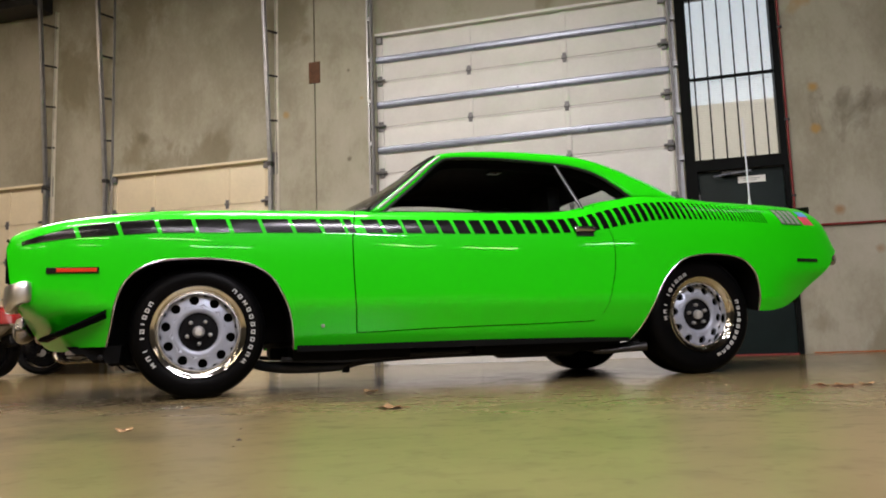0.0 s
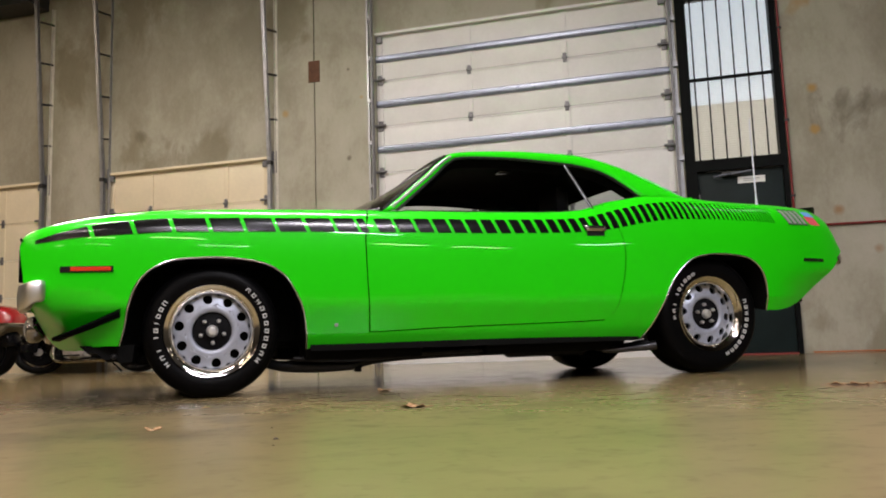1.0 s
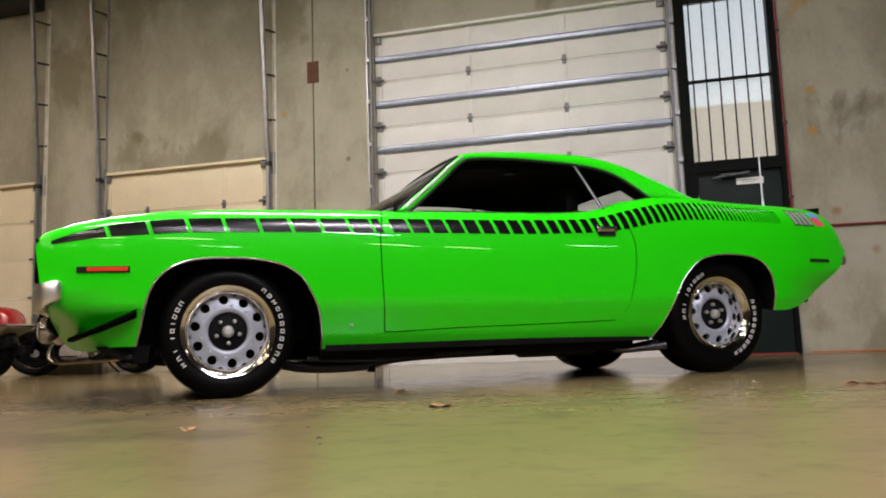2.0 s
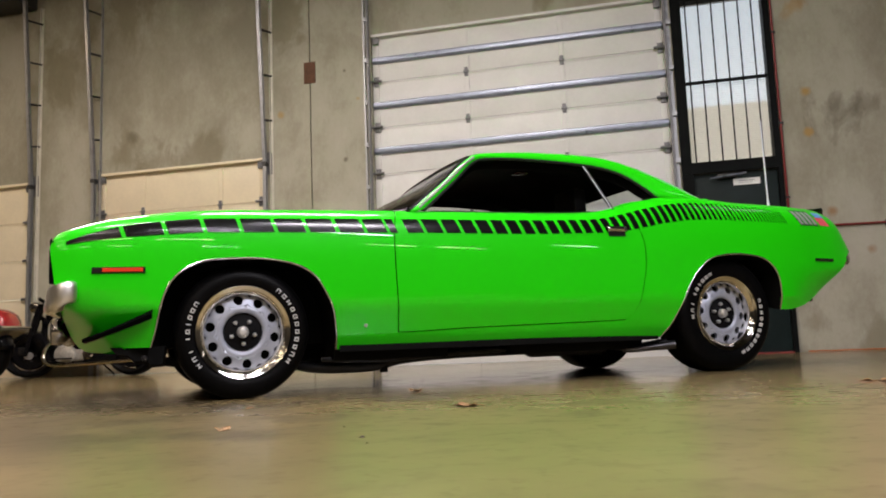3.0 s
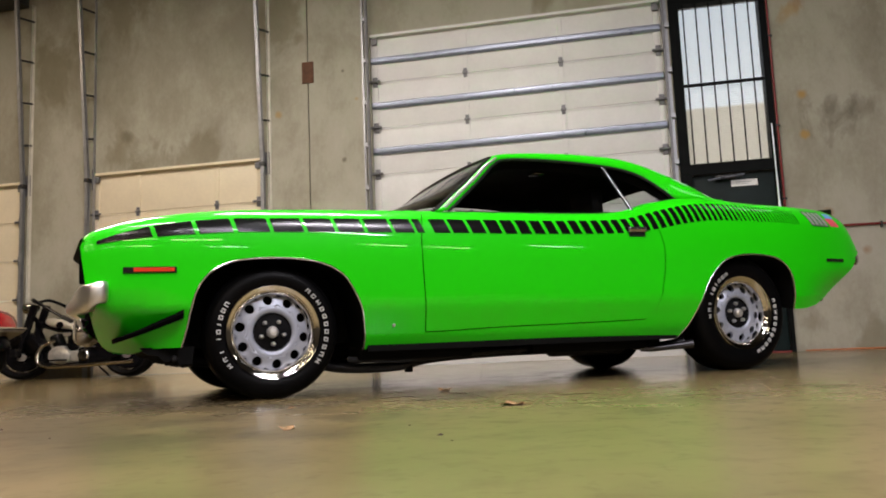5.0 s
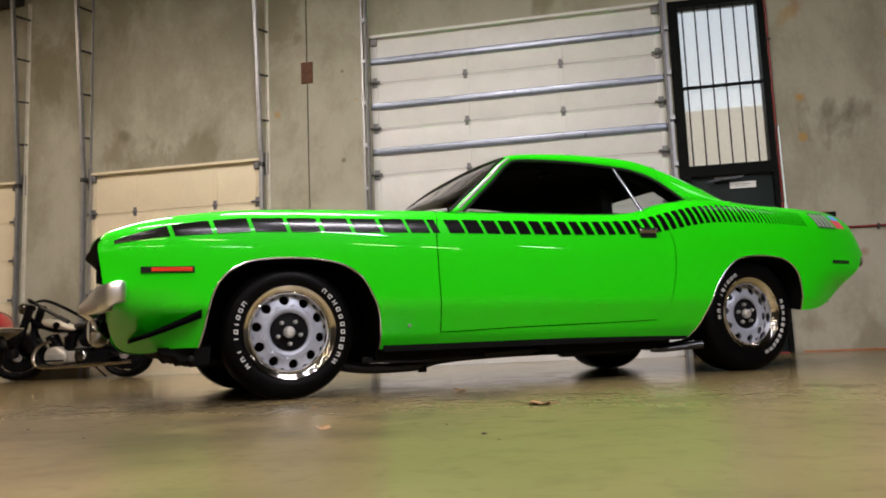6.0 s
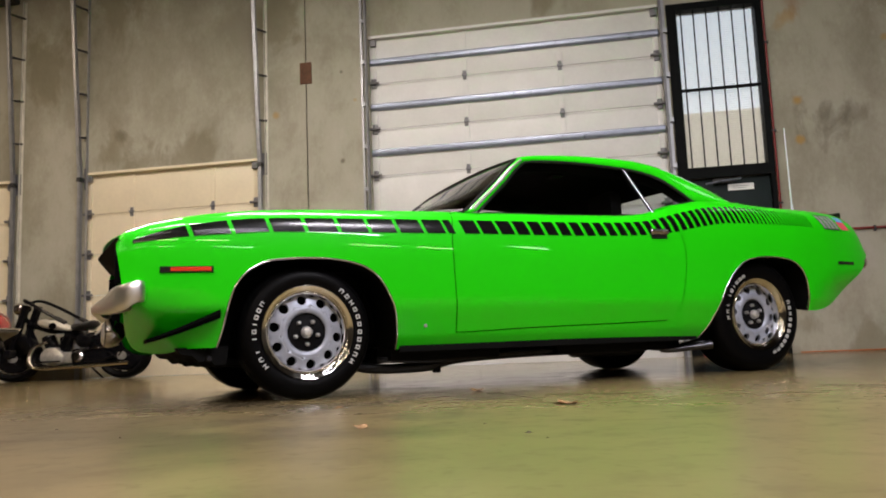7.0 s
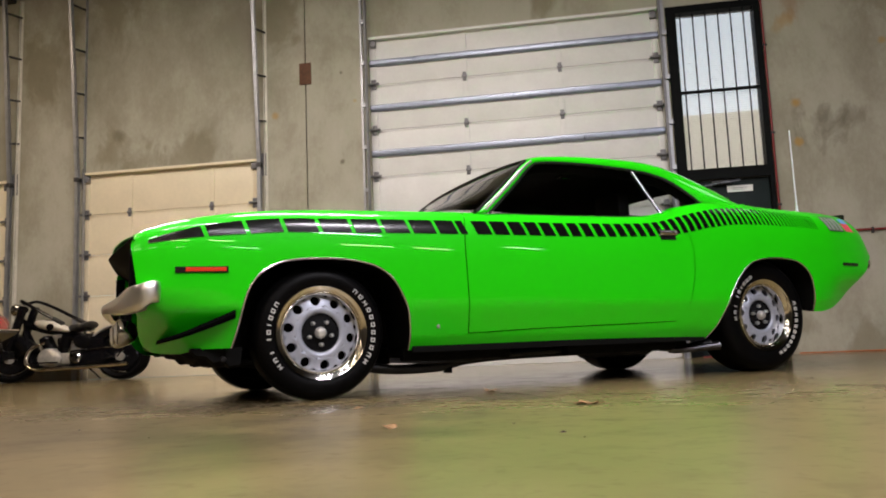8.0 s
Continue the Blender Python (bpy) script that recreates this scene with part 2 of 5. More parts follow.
WALL_Y = 8.72
RUST, YELLOW, DAMP, OLIVE = (0.30, 0.15, 0.05), (0.42, 0.25, 0.06), (0.10, 0.085, 0.055), (0.17, 0.145, 0.08)
concrete = mottled("concrete_wall", [(0.242, 0.224, 0.164), (0.325, 0.306, 0.234), (0.397, 0.380, 0.304), (0.450, 0.434, 0.358)], 0.42, 2.2, (0.38, 0.47, 0.53, 0.62), 0.75, 0.1,
                   spots=[(1.87, WALL_Y, 2.53, 0.29, DAMP, 0.62), (1.61, WALL_Y, 2.735, 0.062, YELLOW, 0.85), (1.60, WALL_Y, 2.29, 0.058, YELLOW, 0.85), (2.55, WALL_Y, 3.35, 0.05, YELLOW, 0.6), (2.08, WALL_Y, 1.02, 0.075, RUST, 0.6), (1.76, WALL_Y, 1.44, 0.07, RUST, 0.7),
                          (1.46, WALL_Y, 0.27, 0.20, OLIVE, 0.4), (2.15, WALL_Y, 0.10, 0.25, OLIVE, 0.4), (1.58, WALL_Y, 3.69, 0.14, YELLOW, 0.5), (-4.40, WALL_Y, 3.12, 0.05, YELLOW, 0.6), (-6.49, WALL_Y, 3.05, 0.10, DAMP, 0.55), (-4.72, WALL_Y, 3.1, 0.16, DAMP, 0.45),
                          (-3.38, WALL_Y, 3.22, 0.045, YELLOW, 0.6), (1.66, WALL_Y, 3.9, 0.25, RUST, 0.4), (-5.55, WALL_Y, 2.72, 0.34, OLIVE, 0.5), (-6.15, WALL_Y, 2.72, 0.30, OLIVE, 0.45), (2.18, WALL_Y, 2.57, 0.20, DAMP, 0.35),
                          (-4.28, WALL_Y, 4.35, 0.32, OLIVE, 0.55), (-6.55, WALL_Y, 2.85, 0.32, OLIVE, 0.5), (-7.5, WALL_Y, 4.1, 0.55, OLIVE, 0.55), (-6.7, WALL_Y, 4.9, 0.6, OLIVE, 0.5), (-1.1, WALL_Y, 4.30, 0.30, OLIVE, 0.6), (-0.95, WALL_Y, 4.25, 0.05, YELLOW, 0.6), (2.6, WALL_Y, 3.9, 0.45, OLIVE, 0.4), (-3.55, WALL_Y, 3.59, 0.035, DAMP, 0.8), (-3.556, WALL_Y, 2.48, 0.04, DAMP, 0.7)], streak=0.6, fine_share=0.09)
# spots at (-2.3, 3.0) and (-2.9, 2.0) just darken the floor's left side
floor_mat = mottled("floor_concrete", [(0.140, 0.107, 0.050), (0.178, 0.136, 0.063), (0.208, 0.159, 0.076), (0.238, 0.183, 0.093)], 0.5, 3.0, (0.33, 0.45, 0.54, 0.68), 0.28, 0.004, bump=0.006, flecks=((0.050, 0.040, 0.026), 2.5, 3.7), polish=0.14,
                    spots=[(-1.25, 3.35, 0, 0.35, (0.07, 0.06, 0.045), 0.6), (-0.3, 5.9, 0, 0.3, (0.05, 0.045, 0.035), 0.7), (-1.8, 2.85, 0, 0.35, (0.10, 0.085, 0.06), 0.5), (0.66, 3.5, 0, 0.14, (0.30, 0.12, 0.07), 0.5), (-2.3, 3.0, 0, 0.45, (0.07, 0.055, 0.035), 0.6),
                           # (-0.66, 4.7): a dark puddle with the far wheel's reflection painted into it
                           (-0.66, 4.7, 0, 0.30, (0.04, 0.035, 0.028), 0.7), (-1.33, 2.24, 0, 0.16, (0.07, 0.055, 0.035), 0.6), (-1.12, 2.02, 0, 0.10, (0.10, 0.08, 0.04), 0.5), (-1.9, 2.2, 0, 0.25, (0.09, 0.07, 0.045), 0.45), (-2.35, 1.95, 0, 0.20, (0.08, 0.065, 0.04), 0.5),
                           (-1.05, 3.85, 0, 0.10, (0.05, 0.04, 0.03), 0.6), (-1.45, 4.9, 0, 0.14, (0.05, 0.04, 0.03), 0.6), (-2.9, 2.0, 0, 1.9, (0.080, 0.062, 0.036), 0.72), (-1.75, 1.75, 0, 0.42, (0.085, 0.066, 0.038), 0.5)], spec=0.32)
plaster = shader("painted_block", (0.20, 0.19, 0.165), 0.8, vary=0.1, scale=2, bump=0.2)
ceiling_mat = shader("dark_roof_deck", (0.035, 0.032, 0.028), 0.8, vary=0.2, scale=1.5)
door_cream = shader("yellowed_door_steel", (0.77, 0.68, 0.50), 0.45, vary=0.06, scale=2.5, bump=0.12, bump_scale=160)
door_white = shader("cream_door_steel", (0.74, 0.735, 0.73), 0.42, vary=0.05, scale=3, bump=0.12, bump_scale=160)
strut_steel = shader("galvanised_strut", (0.27, 0.30, 0.38), 0.34, metal=0.6, vary=0.12, scale=12, rough_vary=0.08)
galv = shader("galvanised_track", (0.40, 0.41, 0.43), 0.42, metal=0.7, vary=0.18, scale=10, rough_vary=0.1)
# the same track steel, paler: lamp glint on two wall angles put into the colour
lit_galv = shader("pale_galvanised_angle", (0.62, 0.60, 0.53), 0.5, metal=0.25, vary=0.12, scale=8, rough_vary=0.1)
dark_steel = shader("dark_steel", (0.05, 0.05, 0.05), 0.5, metal=0.4, vary=0.2, scale=15)
hinge_steel = shader("hinge_steel", (0.17, 0.17, 0.18), 0.5, metal=0.5, vary=0.2, scale=30)
frame_black = shader("black_frame_paint", (0.004, 0.005, 0.005), 0.5, spec=0.06, vary=0.25, scale=8)
door_green = shader("dark_green_door_paint", (0.010, 0.018, 0.018), 0.5, spec=0.15, vary=0.15, scale=5, bump=0.05)
red_paint = shader("red_conduit_paint", (0.20, 0.018, 0.018), 0.5, vary=0.2, scale=20)
orange_cord = shader("orange_cord", (0.45, 0.13, 0.03), 0.55)
rust_plate = shader("rusted_plate", (0.12, 0.055, 0.028), 0.8, vary=0.35, scale=14, bump=0.3)
joint_dark = shader("joint_filler", (0.035, 0.03, 0.025), 0.9)
blind_mat = shader("blind_slat", (0.80, 0.79, 0.76), 0.9, spec=0.0, vary=0.03)
paper_white = shader("white_label", (0.85, 0.86, 0.85), 0.5)
print_grey = shader("label_print", (0.25, 0.27, 0.30), 0.6)
window_glass = glass("window_glass", (0.92, 0.95, 0.95), 0.3)
leaf_mat = shader("dry_leaf", (0.25, 0.145, 0.065), 0.7, vary=0.4, scale=30, bump=0.3)
speck_mat = shader("dark_debris", (0.05, 0.035, 0.025), 0.8)

paint = shader("green_car_paint", (0.016, 0.72, 0.003), 0.34, coat=1.0, coat_rough=0.02, spec=0.15, vary=0.015, scale=3, bump=0.012, bump_scale=9)
decal_black = shader("black_vinyl", (0.004, 0.004, 0.004), 0.17, spec=0.36, rough_vary=0.02, scale=20)
decal_grey = shader("silver_vinyl", (0.30, 0.36, 0.30), 0.4)
decal_edge = shader("dark_green_vinyl", (0.015, 0.05, 0.015), 0.4)
decal_blue = shader("blue_vinyl", (0.12, 0.35, 0.75), 0.4)
decal_red = shader("red_vinyl", (0.80, 0.10, 0.14), 0.4)
chrome = shader("chrome", (0.80, 0.77, 0.71), 0.07, metal=1.0, rough_vary=0.03, scale=20, bump=0.02, bump_scale=30)
bumper_chrome = shader("bumper_chrome", (0.92, 0.91, 0.89), 0.34, metal=1.0, rough_vary=0.03, scale=15, bump=0.008, bump_scale=12)
worn_chrome = shader("worn_chrome", (0.52, 0.51, 0.50), 0.16, metal=1.0, rough_vary=0.06, scale=20, bump=0.06, bump_scale=25)
wheel_silver = shader("silver_wheel_paint", (0.40, 0.43, 0.52), 0.40, metal=0.35, vary=0.06, scale=30)
hub_dark = shader("dark_argent", (0.006, 0.006, 0.007), 0.6, spec=0.08)
satin_cap = shader("satin_cap_metal", (0.80, 0.80, 0.80), 0.38, metal=0.8, vary=0.1, scale=60)
rubber = shader("tyre_rubber", (0.0022, 0.0022, 0.0025), 0.42, spec=0.08, vary=0.2, scale=25, bump=0.08, bump_scale=200)
letter_white = shader("raised_white_rubber", (0.66, 0.66, 0.65), 0.6, vary=0.08, scale=60)
trim_black = shader("black_trim", (0.008, 0.008, 0.009), 0.32)
under_black = shader("underbody_black", (0.004, 0.004, 0.004), 0.7, spec=0.1, vary=0.3, scale=8)
tip_steel = shader("exhaust_tip_steel", (0.09, 0.09, 0.10), 0.3, metal=1.0, vary=0.2, scale=20)
pipe_steel = shader("exhaust_pipe", (0.022, 0.022, 0.025), 0.33, metal=0.5, vary=0.3, scale=12)
cabin_black = shader("black_vinyl_interior", (0.003, 0.003, 0.003), 0.7, spec=0.12, bump=0.1)
car_glass = glass("car_window_glass", (0.80, 0.83, 0.82))
screen_glass = glass("windscreen_glass", (0.80, 0.83, 0.82))
lens_red = shader("red_marker_lens", (0.75, 0.045, 0.015), 0.25, coat=0.6)
lens_dark = shader("dark_marker_lens", (0.012, 0.01, 0.01), 0.25, coat=0.6)
lamp_glass = shader("lamp_lens", (0.7, 0.7, 0.7), 0.12, metal=0.3, coat=0.8)
satin_trim = shader("polished_trim", (0.55, 0.55, 0.57), 0.28, metal=0.6)
moulding = shader("bright_moulding", (0.75, 0.75, 0.76), 0.24, metal=1.0)
grille_grey = shader("grille_paint", (0.003, 0.003, 0.0035), 0.6, spec=0.02)


# ---- the hall ----
X0, X1, Y0 = -14.0, 21.0, -20.0
DOORS = {"a": (-3.20, 0.22, 3.97), "b": (-6.99, -4.63, 2.58), "c": (-10.4, -8.02, 2.56)}
EXIT = (0.30, 1.31, 3.96)
JOINT = -4.0

bm = bmesh.new()
box(bm, X0, X1, Y0, WALL_Y + 0.2, -0.2, 0.0)
tagged(part("floor", bm, floor_mat, smooth=False), "worn glossy concrete floor with stains, darker patches and a painted wheel reflection", "floor", kind="structure")

# wall pieces between the openings, 0.2 thick, with a gap at the panel joint
spans = [(X0, DOORS["c"][0], 0, CEILING), (DOORS["c"][0], DOORS["c"][1], DOORS["c"][2], CEILING), (DOORS["c"][1], DOORS["b"][0], 0, CEILING),
         (DOORS["b"][0], DOORS["b"][1], DOORS["b"][2], CEILING), (DOORS["b"][1], JOINT - 0.008, 0, CEILING), (JOINT + 0.008, DOORS["a"][0], 0, CEILING),
         (DOORS["a"][0], DOORS["a"][1], DOORS["a"][2], CEILING), (DOORS["a"][1], EXIT[0], 0, CEILING), (EXIT[0], EXIT[1], EXIT[2], CEILING), (EXIT[1], X1, 0, CEILING)]
wall = part("wall_north", boxes(*[(a, b, WALL_Y, WALL_Y + 0.2, z0, z1) for a, b, z0, z1 in spans]), concrete, smooth=False)
tagged(wall, "stained bare tilt-up concrete wall", "wall", kind="structure")
tagged(part("trim_joint", boxes((JOINT - 0.03, JOINT + 0.03, WALL_Y + 0.03, WALL_Y + 0.19, 0, CEILING)), joint_dark, smooth=False), "dark recessed joint between concrete panels", "trim", kind="structure")
for name, r in (("wall_west", (X0 - 0.2, X0, Y0, WALL_Y + 0.2, 0, CEILING)), ("wall_east", (X1, X1 + 0.2, Y0, WALL_Y + 0.2, 0, CEILING)), ("wall_south", (X0, X1, Y0 - 0.2, Y0, 0, CEILING))):
    tagged(part(name, boxes(r), plaster, smooth=False), "plain painted block wall", "wall", kind="structure")
tagged(part("ceiling", boxes((X0, X1, Y0, WALL_Y + 0.2, CEILING, CEILING + 0.2)), ceiling_mat, smooth=False), "dark roof deck", "ceiling", kind="structure")

plate = part("embed_plate", boxes((-4.075, -3.925, WALL_Y - 0.012, WALL_Y, 3.48, 3.75), bevel=0.002), rust_plate)
tagged(plate, "rusty brown steel plate across the concrete joint", "steel plate")


def overhead_door(name, x0, x1, top, n, stiles, struts, label, skin):
    """A sectional door: panels, hinges at the joints, struts and end rollers."""
    door = thing(name, Matrix.Translation(((x0 + x1) / 2, WALL_Y, 0)), label, "garage door")
    w, h = (x1 - x0) / 2, top / n
    face = 0.05
    for k in range(n):
        z0, z1 = k * h + 0.004, (k + 1) * h - 0.004
        bm = boxes((-w, w, face, face + 0.045, z0, z1), bevel=0.004)
        p = part("panel", bm, skin, door)
        for sx in [-w + 0.05] + [s - (x0 + x1) / 2 for s in stiles] + [w - 0.05]:
            part("stile", boxes((sx - 0.032, sx + 0.032, face - 0.012, face + 0.001, z0 + 0.006, z1 - 0.006), bevel=0.002), skin, p)
        part("rail", boxes((-w, w, face - 0.006, face + 0.001, z1 - 0.022, z1), bevel=0.002), skin, p)
        if k:
            for sx in [s - (x0 + x1) / 2 for s in stiles]:
                bm = boxes((sx - 0.022, sx + 0.022, face - 0.022, face - 0.012, k * h - 0.055, k * h + 0.055), (sx - 0.032, sx + 0.032, face - 0.034, face - 0.012, k * h - 0.012, k * h + 0.012), bevel=0.003)
                part("hinge", bm, hinge_steel, door)
            for sx in (-w + 0.05, w - 0.05):
                bm = boxes((sx - 0.03, sx + 0.03, face - 0.03, face - 0.012, k * h - 0.06, k * h + 0.06), bevel=0.004)
                lathe(bm, [(0, -0.07), (0.016, -0.07), (0.016, 0.07), (0, 0.07)], 10, "x", (sx, face - 0.045, k * h))
                part("roller_hinge", bm, hinge_steel, door)
        if struts and k > 3:
            zc = k * h + h * 0.46 + 0.006 * (6 - k) + 0.008
            prof = [(face - 0.012, -0.042), (face - 0.03, -0.039), (face - 0.052, -0.026), (face - 0.056, 0.0), (face - 0.052, 0.026), (face - 0.03, 0.039), (face - 0.012, 0.042)]
            bm = bmesh.new()
            grid(bm, [[(sx, y, zc + z) for y, z in prof] for sx in (-w + 0.01, w - 0.01)])
            part("strut", bm, strut_steel, door)
    bm = boxes((-w + 0.02, -w + 0.09, face - 0.05, face - 0.012, top - 0.10, top - 0.02), (w - 0.09, w - 0.02, face - 0.05, face - 0.012, top - 0.10, top - 0.02), bevel=0.003)
    part("top_bracket", bm, hinge_steel, door)
    part("top_seal", boxes((-w + 0.005, w - 0.005, -0.014, face, top - 0.012, top + 0.022), bevel=0.003), skin, door)
    return door


overhead_door("overhead_door", *DOORS["a"], 7, (-2.04, -0.92), True, "tall cream sectional overhead door with steel struts, closed", door_white)
overhead_door("overhead_door", *DOORS["b"], 5, (-6.35, -5.25), False, "low cream sectional overhead door, closed", door_cream)
overhead_door("overhead_door", *DOORS["c"], 5, (-9.8, -8.7), False, "low cream sectional overhead door, closed", door_cream)


def lift_track(x, start, lean, top, side, label, dx=0.0, angle_top=None, angle_mat=None):
    """A door track: an angle on the wall, a channel that leans into the hall above the door, and rungs between them."""
    t = thing("door_track", Matrix.Translation((x, WALL_Y, 0)), label, "door track")
    at = angle_top or top
    part("wall_angle", boxes((dx - 0.017, dx + 0.017, -0.008, -0.001, 0, at), (dx - 0.017 if side > 0 else dx + 0.011, dx - 0.011 if side > 0 else dx + 0.017, -0.04, -0.008, 0, at)), angle_mat or galv, t, smooth=False)
    cw = 0.022 if lean else 0.013
    path = [(-side * 0.035, -0.065, 0.0), (-side * 0.035, -0.065, start)]
    path += [(-side * 0.035, -0.065 - lean * k / 6, start + (top - start) * k / 6) for k in range(1, 7)]
    bm = bmesh.new()
    grid(bm, [[(px + ex, py + ey, pz) for ex, ey in ((-cw, -0.022), (cw, -0.022), (cw, -0.017), (-cw + 0.005, -0.017), (-cw + 0.005, 0.017), (cw, 0.017), (cw, 0.022), (-cw, 0.022))] for px, py, pz in path], close_v=True)
    part("channel", bm, galv if lean else hinge_steel, t, smooth=False)
    if lean:
        for k in range(5):
            z = 3.05 + 0.57 * k
            if z > at - 0.1:
                break
            y = -0.065 - lean * (z - start) / (top - start)
            part("rung", tube(bmesh.new(), [(-side * 0.03, y + 0.02, z), (dx, -0.006, z + 0.01)], 0.014, 6), dark_steel, t)
        # flag bracket and bolts at the head of the door
        part("flag_bracket", boxes((min(-side * 0.06, dx), max(-side * 0.06, dx), -0.016, -0.009, start - 0.12, start + 0.16), bevel=0.003), hinge_steel, t)
        part("bracket", boxes((-side * 0.035 - 0.03, -side * 0.035 + 0.03, -0.10, -0.008, start - 0.02, start + 0.03), bevel=0.003), dark_steel, t)
    else:
        for k in range(1, 9):
            part("bracket", boxes((-0.03, 0.03, -0.05, -0.008, k * 0.52, k * 0.52 + 0.05)), galv, t, smooth=False)
    return t


RUNG_TRACK = "galvanised door track leaning out from the wall on rungs"
lift_track(-7.05, 2.5, 0.30, 5.9, -1, RUNG_TRACK, 0.09)
lift_track(-4.55, 2.5, 0.25, 5.9, 1, RUNG_TRACK, 0.035, None, lit_galv)
lift_track(-7.94, 2.5, 0.26, 5.9, 1, RUNG_TRACK, 0.04, 5.0, lit_galv)
lift_track(-10.46, 2.5, 0.30, 5.9, -1, RUNG_TRACK)
lift_track(-3.25, 3.9, 0.0, 6.2, -1, "straight galvanised track beside the tall door", -0.035)
lift_track(0.265, 3.9, 0.0, 6.2, 1, "straight galvanised track beside the tall door")

# spring shaft over the far door
sh = thing("spring_shaft", Matrix.Translation((-9.2, WALL_Y - 0.42, 5.15)), "dark steel spring shaft on brackets above the low door", "spring shaft")
part("shaft", lathe(bmesh.new(), [(0, -1.3), (0.016, -1.3), (0.016, 1.3), (0, 1.3)], 12, "x"), galv, sh)
part("spring", lathe(bmesh.new(), [(0.02, -0.9), (0.05, -0.9), (0.05, 0.75), (0.02, 0.75)], 16, "x"), dark_steel, sh)
for sx in (-1.25, 0.95):
    part("drum", lathe(bmesh.new(), [(0, -0.05), (0.08, -0.05), (0.06, 0), (0.08, 0.05), (0, 0.05)], 20, "x", (sx, 0, 0)), galv, sh)
part("header_plate", boxes((-1.35, 1.2, 0.05, 0.42, -0.16, 0.5)), dark_steel, sh, smooth=False)

# exit door and window above it
ex0, ex1, etop = EXIT
d = thing("door_1", Matrix.Translation((0.86, WALL_Y, 0)), "dark green steel exit door in a black frame, closed", "door", kind="structure")
part("door_frame", boxes((-0.56, -0.44, -0.03, 0.16, 0, 1.99), (0.41, 0.455, -0.03, 0.16, 0, 1.99), (-0.56, 0.455, -0.032, 0.16, 1.94, 2.03)), frame_black, d, smooth=False)
part("door_leaf", boxes((-0.437, 0.407, 0.03, 0.075, 0.01, 1.935), bevel=0.004), door_green, d)
part("threshold", boxes((-0.44, 0.41, -0.02, 0.1, 0.0, 0.014)), red_paint, d, smooth=False)
bm = boxes((-0.20, 0.0, -0.03, 0.03, 1.875, 1.915), bevel=0.006)
part("closer", bm, dark_steel, d)
part("closer_arm", tube(bmesh.new(), [(-0.28, -0.045, 1.868), (0.09, -0.05, 1.905)], 0.010, 6), strut_steel, d)
part("hinge", boxes((-0.445, -0.425, 0.01, 0.03, 0.2, 0.3), (-0.445, -0.425, 0.01, 0.03, 1.6, 1.7)), hinge_steel, d, smooth=False)
lab = thing("door_label", Matrix.Translation((0.955, WALL_Y + 0.028, 1.825)), "small white printed label on the dark door", "label")
part("card", boxes((-0.135, 0.135, -0.004, 0.0, -0.035, 0.035)), paper_white, lab, smooth=False)
part("print", boxes((-0.08, 0.08, -0.006, -0.004, 0.006, 0.012), (-0.08, 0.05, -0.006, -0.004, -0.014, -0.009)), print_grey, lab, smooth=False)

wdw = thing("window_1", Matrix.Translation((0.83, WALL_Y, 0)), "tall barred window over the exit door, blinds lowered", "window", kind="structure")
part("window_frame", boxes((-0.53, -0.42, -0.03, 0.14, 2.03, etop), (0.42, 0.485, -0.03, 0.14, 2.03, etop), (-0.42, 0.42, -0.028, 0.14, 2.031, 2.06), (-0.42, 0.42, -0.03, 0.14, 3.88, etop)), frame_black, wdw, smooth=False)
part("mid_rail", boxes((-0.42, 0.42, -0.01, 0.03, 2.935, 2.965)), frame_black, wdw, smooth=False)
for k in range(6):
    sx = -0.37 + k * 0.137
    part("bar", tube(bmesh.new(), [(sx, 0.0, 2.05), (sx, 0.0, 3.9)], 0.008, 6), frame_black, wdw)
part("pane", boxes((-0.42, 0.42, 0.10, 0.106, 2.05, 3.9)), window_glass, wdw, smooth=False).visible_shadow = False
slat = bmesh.new()
grid(slat, [[(sx, y, z) for y, z in ((-0.011, -0.007), (-0.004, 0.002), (0.004, 0.005), (0.011, 0.004))] for sx in (-0.41, 0.41)])
first = None
for k in range(72):
    if first is None:
        first = part("slat", slat, blind_mat, wdw)
        first.location = (0, 0.06, 2.07)
    else:
        o = new("slat", first.data)
        o.parent, o.location = wdw, (0, 0.06, 2.07 + 0.0252 * k)

# outside: pale building with sky over it; the facade's sunlight is its own glow
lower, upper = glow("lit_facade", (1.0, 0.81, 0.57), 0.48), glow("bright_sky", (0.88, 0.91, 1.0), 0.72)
tagged(part("backdrop_facade", boxes((-2, 5, WALL_Y + 2.6, WALL_Y + 2.62, -0.2, 3.4)), lower, smooth=False), "pale facade outside the window, glowing as if sunlit", "backdrop", kind="structure")
tagged(part("backdrop_sky", boxes((-6, 9, WALL_Y + 4.6, WALL_Y + 4.62, -0.2, 9)), upper, smooth=False), "bright hazy sky outside", "backdrop", kind="structure")

# conduits and cord
c = thing("conduit", Matrix.Translation((1.335, WALL_Y - 0.02, 0)), "thin red painted conduit that bends along the concrete wall", "conduit")
path = [(0, 0, 6.0), (0, 0, 3.0), (0, 0, 1.36), (0.015, 0, 1.31), (0.06, 0, 1.29), (3.0, 0, 1.265), (7.5, 0, 1.265)]
part("pipe", tube(bmesh.new(), path, 0.012, 8), red_paint, c)
for z in (1.6, 2.4, 3.4):
    part("clip", boxes((-0.026, 0.026, -0.013, 0.02, z, z + 0.02)), dark_steel, c, smooth=False)
